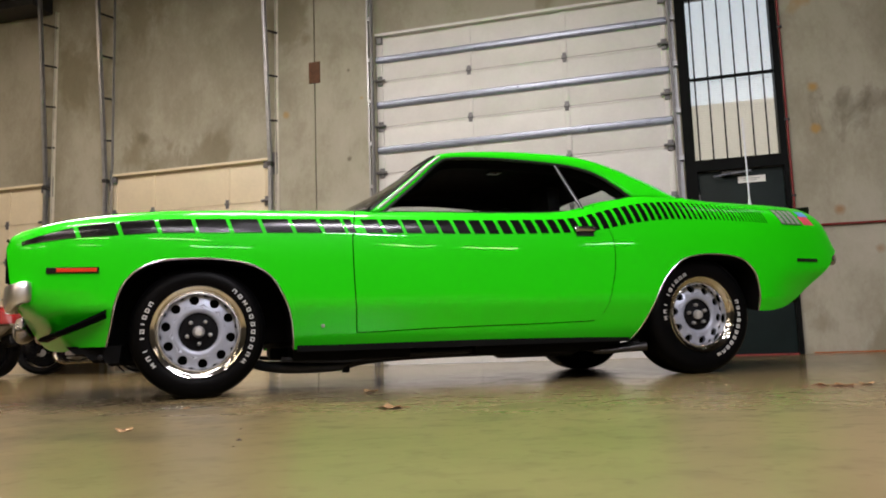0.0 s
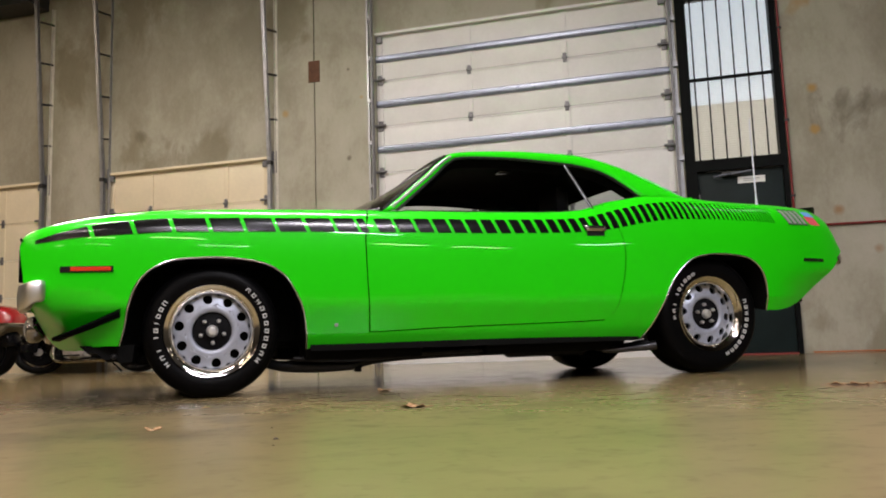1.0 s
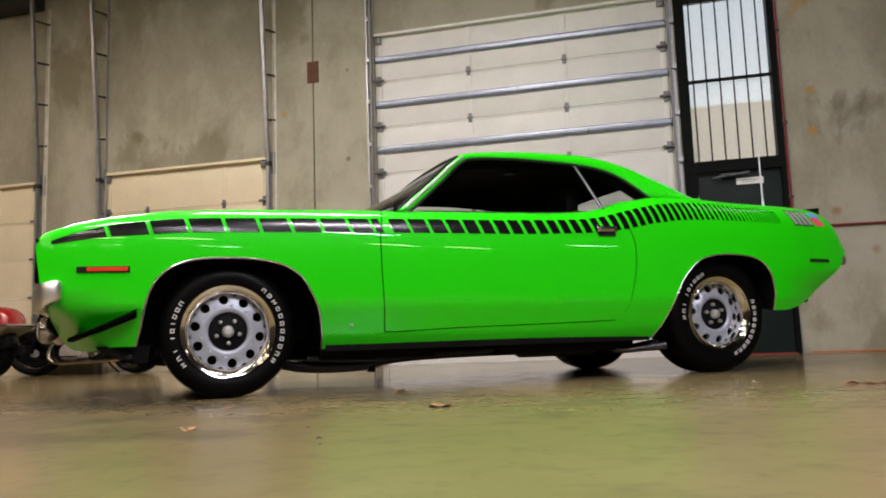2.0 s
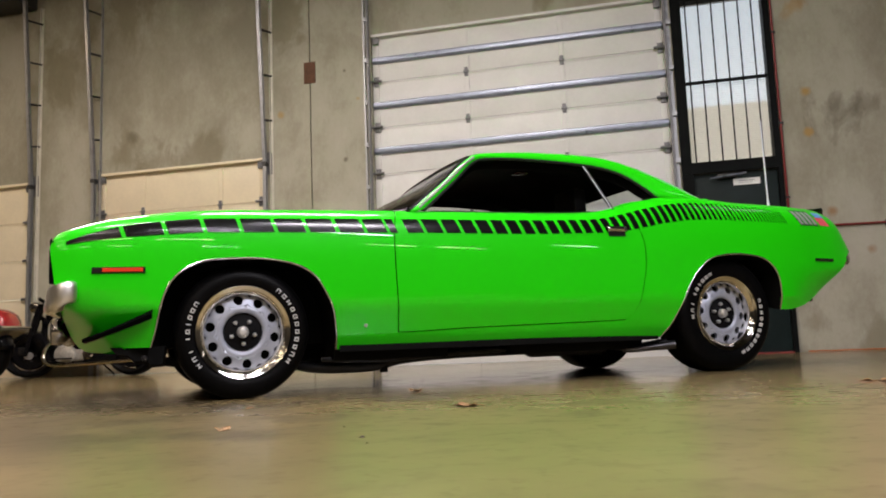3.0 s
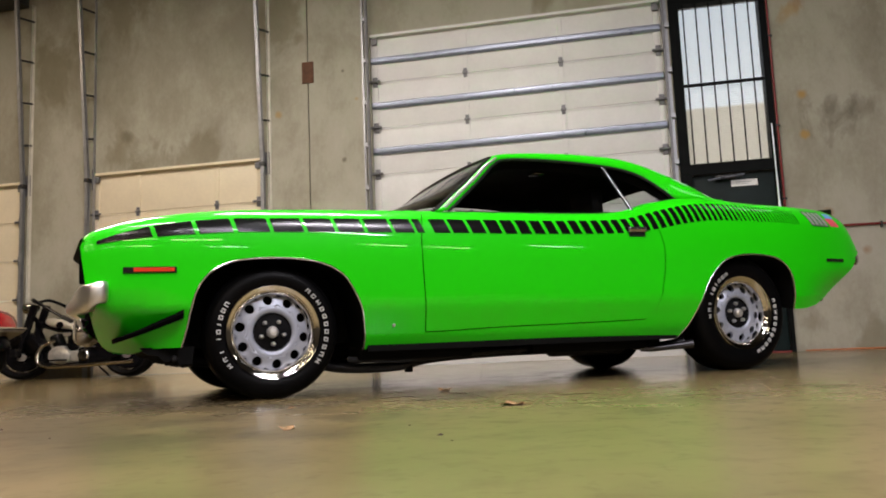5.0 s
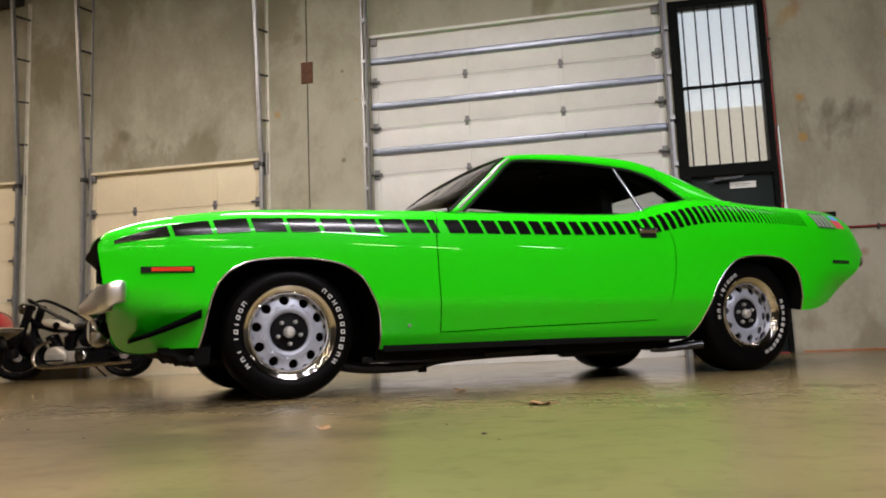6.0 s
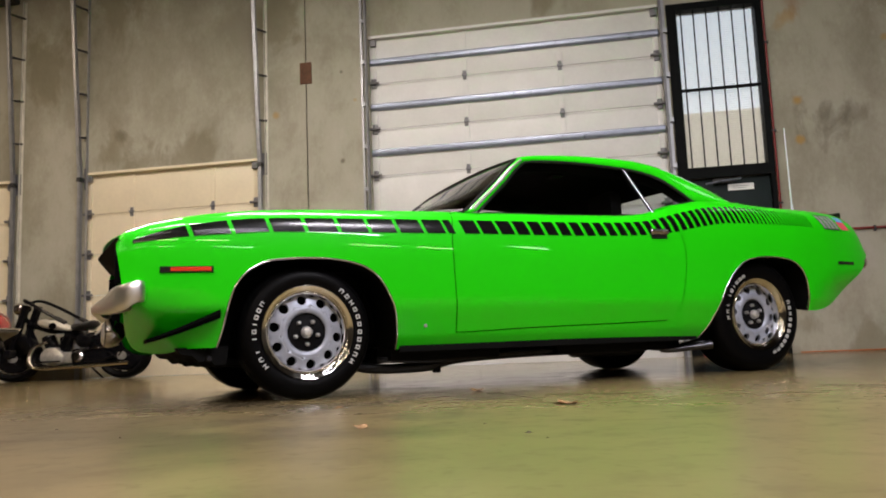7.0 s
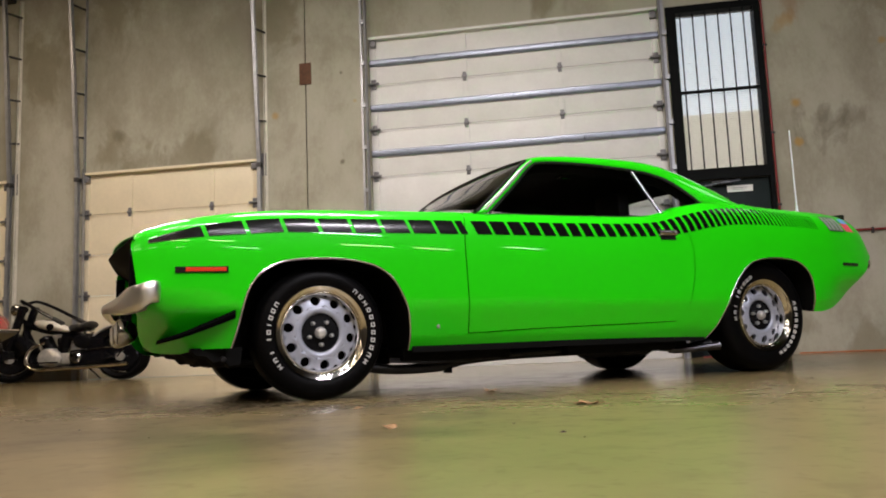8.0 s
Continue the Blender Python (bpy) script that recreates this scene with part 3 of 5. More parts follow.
for x in (0.9, 2.4, 3.9):
    part("clip", boxes((x, x + 0.02, -0.013, 0.02, 1.245, 1.305)), dark_steel, c, smooth=False)
pts = [(1.4 + 0.35 * k, WALL_Y - 0.03 - 0.015 * math.sin(k * 1.7), 0.012) for k in range(18)]
tagged(part("cord", tube(bmesh.new(), smooth_curve(pts, 3), 0.008, 6), orange_cord), "orange extension cord along the foot of the wall", "cord")

# ceiling lamps
for x, y, ln, wd, watts, col in TUBES:
    fx = thing("ceiling_light", Matrix.Translation((x, y, LAMPS)), "long fluorescent strip light under the roof", "ceiling light", "ceiling lights")
    part("housing", boxes((-ln / 2, ln / 2, -wd / 2, wd / 2, 0.02, 0.10), bevel=0.01), door_white, fx)
    for sx in (-ln / 2 + 0.2, ln / 2 - 0.2):
        part("rod", tube(bmesh.new(), [(sx, 0, 0.10), (sx, 0, CEILING - LAMPS)], 0.006, 6), dark_steel, fx)
    la = bpy.data.lights.new("tube_light", "AREA")
    la.shape, la.size, la.size_y, la.energy, la.color = "RECTANGLE", ln, wd, watts, col
    lo = new("tube_light", la)
    lo.location = (x, y, LAMPS + 0.005)


# ---- the car: a runs back from the front axle, b out from the middle, z up ----
CAR = pose(-2.506, 3.966, 0, 0, 0, 34.19)
car = thing("car", CAR, "bright green two-door muscle car with black side stripe", "car")
BASE = 2.743

width = line((-0.83, 0.775), (-0.74, 0.812), (-0.64, 0.838), (-0.43, 0.866), (0, 0.885), (0.7, 0.890), (1.4, 0.888), (2.0, 0.893), (2.6, 0.902), (3.0, 0.897), (3.3, 0.876), (3.52, 0.842), (3.72, 0.80), (3.84, 0.765))
z_top = line((-0.822, 0.712), (-0.812, 0.742), (-0.795, 0.763), (-0.736, 0.787), (-0.645, 0.814), (-0.552, 0.834), (-0.457, 0.849), (-0.361, 0.861), (-0.237, 0.873), (-0.11, 0.880), (0.153, 0.888), (0.43, 0.893), (0.75, 0.898),
             (1.05, 0.900), (1.36, 0.903), (1.7, 0.908), (1.85, 0.913), (1.985, 0.924), (2.109, 0.953), (2.238, 0.990), (2.384, 1.018), (2.5, 1.023), (2.62, 1.021), (2.734, 1.013), (2.92, 1.000), (3.14, 0.995), (3.365, 0.991), (3.55, 0.984), (3.654, 0.971), (3.72, 0.945), (3.76, 0.895), (3.80, 0.80), (3.832, 0.722))
ARCH_F = [(-0.402, 0.253), (-0.381, 0.338), (-0.366, 0.425), (-0.343, 0.500), (-0.313, 0.551), (-0.265, 0.596), (-0.191, 0.630), (-0.116, 0.642), (-0.014, 0.647), (0.089, 0.644), (0.195, 0.629), (0.270, 0.603), (0.334, 0.555), (0.382, 0.478), (0.416, 0.396), (0.433, 0.302), (0.442, 0.213)]
ARCH_R = [(2.312, 0.212), (2.376, 0.325), (2.434, 0.453), (2.494, 0.550), (2.569, 0.622), (2.641, 0.658), (2.758, 0.676), (2.883, 0.673), (2.987, 0.656), (3.060, 0.615), (3.105, 0.553), (3.122, 0.470), (3.128, 0.350)]
z_low = line((-0.822, 0.700), (-0.803, 0.57), (-0.785, 0.41), (-0.765, 0.325), (-0.735, 0.272), (-0.690, 0.245), (-0.604, 0.236), (-0.55, 0.248), (-0.50, 0.253), (-0.403, 0.2525), *ARCH_F[1:],
             (0.46, 0.212), (0.76, 0.211), (1.47, 0.212), (2.18, 0.213), *ARCH_R, (3.20, 0.349), (3.332, 0.366), (3.476, 0.426), (3.63, 0.532), (3.737, 0.622), (3.80, 0.694), (3.832, 0.718))
seam_f = line((0.20, 0.757), (0.284, 0.748), (0.473, 0.734), (0.614, 0.727), (0.727, 0.725), (0.80, 0.731), (0.90, 0.750))
seam_r = line((0.20, 2.035), (0.305, 2.047), (0.335, 2.09), (0.362, 2.114), (0.42, 2.137), (0.487, 2.154), (0.614, 2.179), (0.710, 2.183), (0.79, 2.167), (0.87, 2.135), (1.0, 2.10))
sill = line((0.45, 0.2835), (0.755, 0.2845), (1.145, 0.296), (1.47, 0.302), (2.06, 0.311), (2.31, 0.318))


def side_b(a, z):
    """Half width of the body at a and height z."""
    w, top = width(a), z_top(a)
    crest = 0.64
    if z > crest:
        span = max(top - crest, 0.06)
        t = min((z - crest) / span, 1.0)
        k = min(span / 0.26, 1.25)
        d = 0.125 * span * t * t + k * 0.050 * t ** 8
    else:
        q = crest - z
        d = 0.007 * min(q / 0.22, 1.0) ** 2
        if z < 0.42:
            m = step(-0.28, -0.42, a)
            zb = 0.297 + (a + 0.69) * 0.356
            if 0.40 < a < 2.40:
                d += 0.45 * max(0.272 - z, 0.0)
            d += (0.38 + 0.80 * m) * (0.42 - z) - m * 0.75 * max(zb - z, 0.0)
    if a < -0.45 and z < 0.45:
        # the corner under the bumper wraps in towards the middle
        u = -0.735 + (0.45 - z) * 0.88 - a
        if u > -0.05:
            d += 1.7 * (math.hypot(max(u + 0.012, 0.0), 0.012) - 0.012) * step(0.45, 0.42, z)
    if a < -0.4:
        d += 0.24 * (-0.4 - a) ** 1.3 * step(0.52, 0.34, z)
    if a > 3.15:
        d += 0.30 * (a - 3.15) ** 1.4 * step(0.62, 0.40, z)
    return w - d


def cols():
    c = set(np.round(np.arange(-0.55, 3.6, 0.035), 4))
    c |= set(np.round(np.linspace(-0.822, -0.55, 40), 4)) | set(np.round(np.linspace(3.55, 3.832, 40), 4))
    for lo, hi in ((-0.405, -0.30), (0.30, 0.445), (2.31, 2.46), (3.05, 3.13)):
        c |= set(np.round(np.linspace(lo, hi, 24), 4))
    return sorted(c)


def warped(a, z):
    """Columns bent so that they run along the door seams."""
    w1 = max(0.0, 1 - abs(a - 0.745) / 0.28) if a < 0.745 else max(0.0, 1 - abs(a - 0.745) / 0.5)
    w2 = max(0.0, 1 - (2.17 - a) / 0.5) if a < 2.17 else max(0.0, 1 - (a - 2.17) / 0.13)
    w1, w2 = step(0, 1, w1), step(0, 1, w2)
    return a + w1 * (seam_f(z) - 0.745) + w2 * (seam_r(z) - 2.17)


GAP = 0.0030
CUTS = (0.745 - GAP, 0.745 + GAP, 2.17 - GAP, 2.17 + GAP)
base_cols = [a for a in cols() if all(abs(a - q) > 0.006 for q in (0.745, 2.17))]
COLS = sorted(base_cols + list(CUTS))
NLOW, NUP = 4, 26


def column(a, s):
    lo, hi = z_low(a), z_top(a)
    mid_sill = sill(a) if 0.44 < a < 2.312 else lo + (hi - lo) * 0.12
    if 0.44 < a < 2.312:
        f = step(0.44, 0.47, a) * step(2.312, 2.28, a)
        mid_sill = mid_sill * f + (lo + (hi - lo) * 0.12) * (1 - f)
    zs = [lo + (mid_sill - GAP - lo) * k / NLOW for k in range(NLOW + 1)] + [mid_sill + GAP + (hi - mid_sill - GAP) * (1 - (1 - k / NUP) ** 1.25) for k in range(NUP + 1)]
    out = []
    for z in zs:
        aa = warped(a, z)
        out.append((aa, -s * side_b(aa, min(z, z_top(aa))), z))
    return out


def shell_rows(sel, s, lo, hi):
    return [[p for p in column(a, s)[lo:hi]] for a in sel]


def solid(ob, t=0.006, rim=True):
    m = ob.modifiers.new("thickness", "SOLIDIFY")
    m.thickness, m.offset = t, -1
    m.use_rim = rim
    return ob


def side_part(name, pieces, s, material, parent, label=""):
    """pieces: (columns, first row, last row)."""
    bm = bmesh.new()
    for sel, lo, hi in pieces:
        grid(bm, shell_rows(sel, s, lo, hi))
    bmesh.ops.remove_doubles(bm, verts=bm.verts, dist=2e-4)
    ob = part(name, bm, material, parent, label)
    # the outside faces away from the middle line
    me = ob.data
    if sum(p.normal.y * p.area for p in me.polygons) * -s < 0:
        me.flip_normals()
    return solid(ob, 0.006, False)


fender_cols = [a for a in COLS if a <= CUTS[0] + 1e-6]
door_cols = [a for a in COLS if CUTS[1] - 1e-6 <= a <= CUTS[2] + 1e-6]
rear_cols = [a for a in COLS if a >= CUTS[3] - 1e-6]
sill_cols = [a for a in COLS if CUTS[0] - 1e-6 <= a <= CUTS[3] + 1e-6]
ALL = NLOW + NUP + 2
doors = {}
for s in (1, -1):
    side_part("front_fender", [(fender_cols, 0, ALL)], s, paint, car)
    side_part("rear_quarter", [(rear_cols, 0, ALL), (sill_cols, 0, NLOW + 1)], s, paint, car)
    doors[s] = side_part("door", [(door_cols, NLOW + 1, ALL)], s, paint, car, "bright green car door, closed")


def off(a, z, s, lift=0.0015):
    return (a, -s * (side_b(a, z) + lift), z)


# greenhouse lines: glass edge and roof edge
INNER = [(0.906, 0.905), (1.011, 0.994), (1.13, 1.096), (1.236, 1.192), (1.33, 1.229), (1.613, 1.237), (1.954, 1.218), (2.12, 1.189), (2.221, 1.145), (2.312, 1.078), (2.384, 1.021), (2.5, 1.0235), (2.62, 1.0215), (2.734, 1.0135)]
OUTER = [(0.83, 0.900), (0.93, 0.984), (1.06, 1.092), (1.19, 1.205), (1.31, 1.264), (1.637, 1.290), (1.986, 1.287), (2.155, 1.266), (2.30, 1.223), (2.44, 1.165), (2.56, 1.108), (2.64, 1.062), (2.70, 1.032), (2.75, 1.013)]


def green_b(z):
    return 0.806 - (z - 0.93) * 0.44


inner, outer = smooth_curve(INNER, 6), smooth_curve(OUTER, 6)
for s in (1, -1):
    bm = bmesh.new()
    rows = []
    for (ai, zi), (ao, zo) in zip(inner, outer):
        bi = green_b(zi) if ai < 2.384 else min(green_b(zi), side_b(min(ai, 2.75), z_top(ai)) + 0.004)
        bo = green_b(zo) - 0.02 * step(1.2, 1.4, ao)
        rows.append([(ai + (ao - ai) * k / 5, -s * (bi + (bo - bi) * k / 5 + 0.012 * math.sin(math.pi * k / 5)), zi + (zo - zi) * (1 - (1 - k / 5) ** 1.3)) for k in range(6)])
    grid(bm, rows)
    ob = part("roof_pillar", bm, paint, car)
    solid(ob, 0.012)
    bm = bmesh.new()
    grid(bm, [[(r[0][0], r[0][1] + s * 0.055, r[0][2] - 0.048 * step(0.95, 1.1, r[0][2]))] + [(x, y + s * 0.022, z - 0.006 * (k > 2)) for k, (x, y, z) in enumerate(r)] for r in rows])
    part("pillar_lining", bm, cabin_black, car)
    # black seal and bright drip moulding
    bm = tube(bmesh.new(), [(a, -s * (green_b(z) + 0.001), z - 0.004) for a, z in inner[:61]], 0.0085, 6)
    part("window_seal", bm, trim_black, car)
    bm = tube(bmesh.new(), [(ai * 0.45 + ao * 0.55, -s * (green_b(zi * 0.45 + zo * 0.55) + 0.012), zi * 0.45 + zo * 0.55) for (ai, zi), (ao, zo) in list(zip(inner, outer))[1:22]], 0.007, 6)
    part("drip_moulding", bm, satin_trim, car)

# roof, windscreen and rear window over one set of sections
F = [1 - 2 * k / 20 for k in range(21)]


def section(j):
    a, z = outer[j]
    b = green_b(z) - 0.02 * step(1.2, 1.4, a)
    bow = 0.20 * step(1.25, 0.83, a)
    crown = 0.03 * step(1.0, 1.3, a) * step(2.8, 2.3, a)
    return [(a - bow * (1 - f * f), -f * b, z + crown * (1 - abs(f) ** 2.5)) for f in F]


jr0 = next(j for j, p in enumerate(outer) if p[0] > 1.215)
jr1 = next(j for j, p in enumerate(outer) if p[0] > 2.44)
bm = bmesh.new()
grid(bm, [section(j) for j in range(0, jr0 + 1)])
part("windscreen", bm, screen_glass, car, "dark windscreen with black surround")
bm = bmesh.new()
grid(bm, [section(j) for j in range(jr0, jr1 + 1)])
solid(part("roof", bm, paint, car), 0.012)
bm = bmesh.new()
grid(bm, [section(j)[3:18] for j in range(jr1, len(outer))])
part("rear_window", bm, screen_glass, car)
for sl in (slice(0, 4), slice(17, 21)):
    bm = bmesh.new()
    grid(bm, [section(j)[sl] for j in range(jr1, len(outer))])
    solid(part("sail_panel", bm, paint, car), 0.012)
    bm = bmesh.new()
    grid(bm, [[(x, y, z - 0.02) for x, y, z in section(j)[sl]] for j in range(jr1, len(outer))])
    part("sail_lining", bm, cabin_black, car)
bm = bmesh.new()
grid(bm, [[(x, y * 0.985, z - 0.022) for x, y, z in section(j)] for j in range(jr0 - 2, jr1 + 1)])
part("headliner", bm, cabin_black, car)
for s in (1, -1):
    bm = tube(bmesh.new(), [(p[0] + 0.004, p[1] + s * 0.004, p[2] + 0.003) for p in [section(j)[0 if s > 0 else 20] for j in range(0, jr0 + 1)]], 0.010, 6)
    part("windscreen_surround", bm, trim_black, car)
part("windscreen_surround", tube(bmesh.new(), [(x - 0.005, y, z + 0.004) for x, y, z in section(0)], 0.012, 6), trim_black, car)
part("windscreen_header", tube(bmesh.new(), [(x, y, z + 0.002) for x, y, z in section(jr0)], 0.008, 6), trim_black, car)

belt = z_top
g_top = line(*[(a, z) for a, z in inner[:61] if True][::2])


def divider(z):
    return 1.951 + (1.207 - z) * (2.043 - 1.951) / (1.207 - 0.949)


for s in (1, -1):
    for name, u0, u1 in (("door_window", 0.915, 1.997), ("quarter_window", 1.997, 2.378)):
        bm = bmesh.new()
        rows = []
        for i in range(25):
            u = i / 24
            a0 = u0 + (u1 - u0) * u
            lo, hi = belt(a0) - 0.02, g_top(a0)
            row = []
            for k in range(9):
                z = lo + (hi - lo) * k / 8
                w = u ** 3 if name == "door_window" else (1 - u) ** 2
                row.append((a0 + w * (divider(z) - 1.997), -s * (green_b(z) - 0.014), z))
            rows.append(row)
        grid(bm, rows)
        part(name, bm, car_glass, car)
    bm = tube(bmesh.new(), [(divider(z), -s * (green_b(z) - 0.008), z) for z in (1.215, 1.15, 1.08, 1.0, 0.935)], 0.010, 8)
    dv = part("window_divider", bm, trim_black, car)
    part("bright_edge", tube(bmesh.new(), [(divider(z) - 0.008, -s * (green_b(z) + 0.001), z) for z in (1.21, 1.15, 1.08, 1.0, 0.94)], 0.0020, 6), satin_trim, dv)
    part("belt_moulding", tube(bmesh.new(), [(a, -s * (side_b(a, z_top(a)) - 0.006), z_top(a) + 0.001) for a in np.linspace(0.95, 2.36, 40)], 0.006, 6), trim_black, car)

# hood, cowl and rear deck


def deck(a0, a1, n, crown, drop=0.0, front=None):
    rows = []
    for i in range(n + 1):
        a = a0 + (a1 - a0) * i / n
        b, z = side_b(a, z_top(a)), z_top(a)
        row = []
        for f in F:
            aa = a
            if front is not None:
                aa = a + front * (1 - f * f) * step(-0.35, -0.80, a)
            row.append((aa, -f * b, z - drop + crown * (1 - abs(f) ** 2.2)))
        rows.append(row)
    bm = bmesh.new()
    grid(bm, rows)
    return bm


solid(part("hood", deck(-0.80, 0.70, 40, 0.018, 0.001, -0.07), paint, car, "green hood with a raised scoop"))
solid(part("cowl", deck(0.705, 0.90, 8, 0.0, 0.004), trim_black, car))
solid(part("trunk_lid", deck(2.72, 3.735, 24, 0.012, 0.002), paint, car))
bm = bmesh.new()
grid(bm, [[(a, y, 0.90 + 0.0 * y + h) for a, h in ((-0.42, 0.0), (-0.40, 0.028), (-0.30, 0.036), (0.1, 0.030), (0.45, 0.01))] for y in np.linspace(-0.26, 0.26, 9)])
part("hood_scoop", bm, decal_black, car, "black hood scoop")

# tail: panel under the deck edge and ducktail
bm = bmesh.new()
grid(bm, [[(a, -f * side_b(a, z_top(a)), z) for f in F] for a, z in ((3.735, 0.935), (3.76, 0.89), (3.79, 0.82), (3.80, 0.72), (3.77, 0.66), (3.66, 0.55), (3.50, 0.44))])
solid(part("tail_panel", bm, paint, car))
bm = bmesh.new()
grid(bm, [[(3.44, y, 0.988), (3.56, y, 0.996), (3.66, y, 1.006), (3.735, y, 1.014), (3.745, y, 1.004), (3.735, y, 0.94)] for y in np.linspace(-0.66, 0.66, 12)])
solid(part("rear_spoiler", bm, trim_black, car, "black ducktail spoiler"))
bm = tube(bmesh.new(), smooth_curve([(3.745, -0.765, 0.668), (3.79, -0.755, 0.668), (3.825, -0.70, 0.668), (3.845, -0.4, 0.668), (3.85, 0, 0.668), (3.845, 0.4, 0.668), (3.825, 0.70, 0.668), (3.79, 0.755, 0.668), (3.745, 0.765, 0.668)], 5), 0.024, 10, flat=1.7)
part("rear_bumper", bm, worn_chrome, car)

# side stripe: bars that shorten towards the tail
s_hi = line((-0.755, 0.727), (-0.677, 0.755), (-0.586, 0.779), (-0.528, 0.793), (-0.362, 0.817), (-0.19, 0.831), (0, 0.835), (0.309, 0.840), (0.65, 0.845), (1.013, 0.850), (1.335, 0.853), (1.676, 0.860), (1.854, 0.867), (1.964, 0.879), (2.077, 0.904), (2.232, 0.941), (2.43, 0.974), (2.591, 0.984), (2.755, 0.980), (3.009, 0.967), (3.25, 0.95))
s_lo = line((-0.755, 0.712), (-0.676, 0.723), (-0.585, 0.736), (-0.504, 0.743), (-0.338, 0.755), (-0.166, 0.766), (0, 0.768), (0.305, 0.772), (0.645, 0.775), (1.006, 0.778), (1.326, 0.779), (1.665, 0.784), (1.842, 0.789), (1.988, 0.796), (2.139, 0.817), (2.333, 0.853), (2.533, 0.876), (2.737, 0.880), (2.99, 0.876), (3.25, 0.868))
gaps = [-0.755, -0.525, -0.348, -0.181, -0.018, 0.139, 0.287, 0.431, 0.570, 0.687, 0.775, 0.877, 0.983, 1.080, 1.172, 1.260, 1.345, 1.427, 1.506, 1.581, 1.654, 1.724]
pitch = 0.068
while gaps[-1] < 3.22:
    gaps.append(gaps[-1] + pitch)
    pitch *= 0.967
for s in (1, -1):
    bm = bmesh.new()
    for g0, g1 in zip(gaps, gaps[1:]):
        p = g1 - g0
        mid = (g0 + g1) / 2
        green = 0.019 if mid < 0.6 else p * (0.15 + 0.20 * step(0.6, 2.0, mid) + 0.36 * step(2.2, 3.1, mid))
        x0, x1 = g0 + green / 2 * (mid > -0.6), g1 - green / 2
        n, m = max(2, int((x1 - x0) / 0.03)), 4
        rows = []
        for i in range(n + 1):
            x = x0 + (x1 - x0) * i / n
            row = []
            for k in range(m + 1):
                t = k / m
                sl = (0.5 - t) * (0.020 + 0.010 * step(-0.2, 0.8, x)) * step(-0.75, -0.45, x)
                xx = x + sl
                z = s_lo(xx) + (s_hi(xx) - s_lo(xx)) * t
                row.append(off(xx, z, s, 0.0022))
            rows.append(row)
        # leave the door seams open
        if x0 < 0.745 < x1:
            grid(bm, [[q for q in r] for r in rows if r[2][0] < 0.735])
            grid(bm, [[q for q in r] for r in rows if r[2][0] > 0.742])
        else:
            grid(bm, rows)
    part("stripe_decal", bm, decal_black, car, "black vinyl stripe of slanted bars")

    def patch(name, a0, a1, z0, z1, mat, slant=0.0, lift=0.0022):
        bm = bmesh.new()
        grid(bm, [[off(a0 + (a1 - a0) * i / 4 - slant * (k / 3 - 0.5), z0 + (z1 - z0) * k / 3, s, lift) for k in range(4)] for i in range(5)])
        return part(name, bm, mat, car)
    # model badge decal as plain blocks, and a small two-colour shield
    for k in range(4):
        a0 = 3.325 + k * 0.044
        patch("badge_block", a0, a0 + 0.040, 0.862, 0.962, decal_edge, 0.060)
        patch("badge_block", a0 + 0.005, a0 + 0.035, 0.870, 0.956, decal_grey, 0.050, 0.003)
    patch("shield_decal", 3.515, 3.600, 0.922, 0.957, decal_blue, 0.025)
    patch("shield_decal", 3.525, 3.620, 0.868, 0.921, decal_red, 0.04)
    # side markers
    bm = bmesh.new()
    grid(bm, [[off(a, z, s, l) for z, l in ((0.580, 0.0), (0.583, 0.008), (0.607, 0.008), (0.610, 0.0))] for a in np.linspace(-0.648, -0.428, 8)])
    mk = part("side_marker", bm, lens_dark, car, "slim red side marker lamp in a dark bezel")
    bm = bmesh.new()
    grid(bm, [[off(a, z, s, l) for z, l in ((0.586, 0.0075), (0.588, 0.011), (0.603, 0.011), (0.605, 0.0075))] for a in np.linspace(-0.605, -0.437, 8)])
    part("lens", bm, lens_red, mk)
    bm = bmesh.new()
    grid(bm, [[off(a, z, s, l) for z, l in ((0.638, 0.0), (0.640, 0.007), (0.657, 0.007), (0.659, 0.0))] for a in np.linspace(3.432, 3.612, 8)])
    part("side_marker", bm, lens_dark, car, "slim dark rear side marker")
    # arch mouldings and wheel wells
    for arch in (ARCH_F, ARCH_R):
        pts = smooth_curve(arch, 4)
        part("arch_moulding", tube(bmesh.new(), [off(a, z, s, 0.001) for a, z in pts], 0.0048, 8), moulding, car)
        bm = bmesh.new()
        grid(bm, [[(a, -s * (side_b(a, z) - 0.006), z - 0.001), (a, -s * 0.72, z + 0.02), (a, -s * 0.50, z + 0.02)] for a, z in pts])
        part("wheel_well", bm, under_black, car)
    # air-dam blade on the lower fender
    bm = bmesh.new()
    blade = smooth_curve([(-0.692, 0.293), (-0.62, 0.314), (-0.55, 0.339), (-0.47, 0.371), (-0.398, 0.401)], 5)
    rows = []
    for i, (a, z) in enumerate(blade):
        t = i / (len(blade) - 1)
        h = 0.009 + 0.012 * t
        b = side_b(a, z)
        tip = max(b, 0.70 + 0.13 * t ** 0.7) + 0.012 + 0.028 * step(0.0, 0.3, t)
        rows.append([(a, -s * (b - 0.01), z + h), (a, -s * (tip - 0.016), z + h * 0.8), (a, -s * tip, z + h * 0.1), (a, -s * (tip - 0.012), z - h), (a, -s * (b - 0.01), z - h)])
    vs = grid(bm, rows, close_v=True)
    bm.faces.new(vs[0]), bm.faces.new(vs[-1])
    part("spoiler_blade", bm, grille_grey, car, "black front corner spoiler blade")
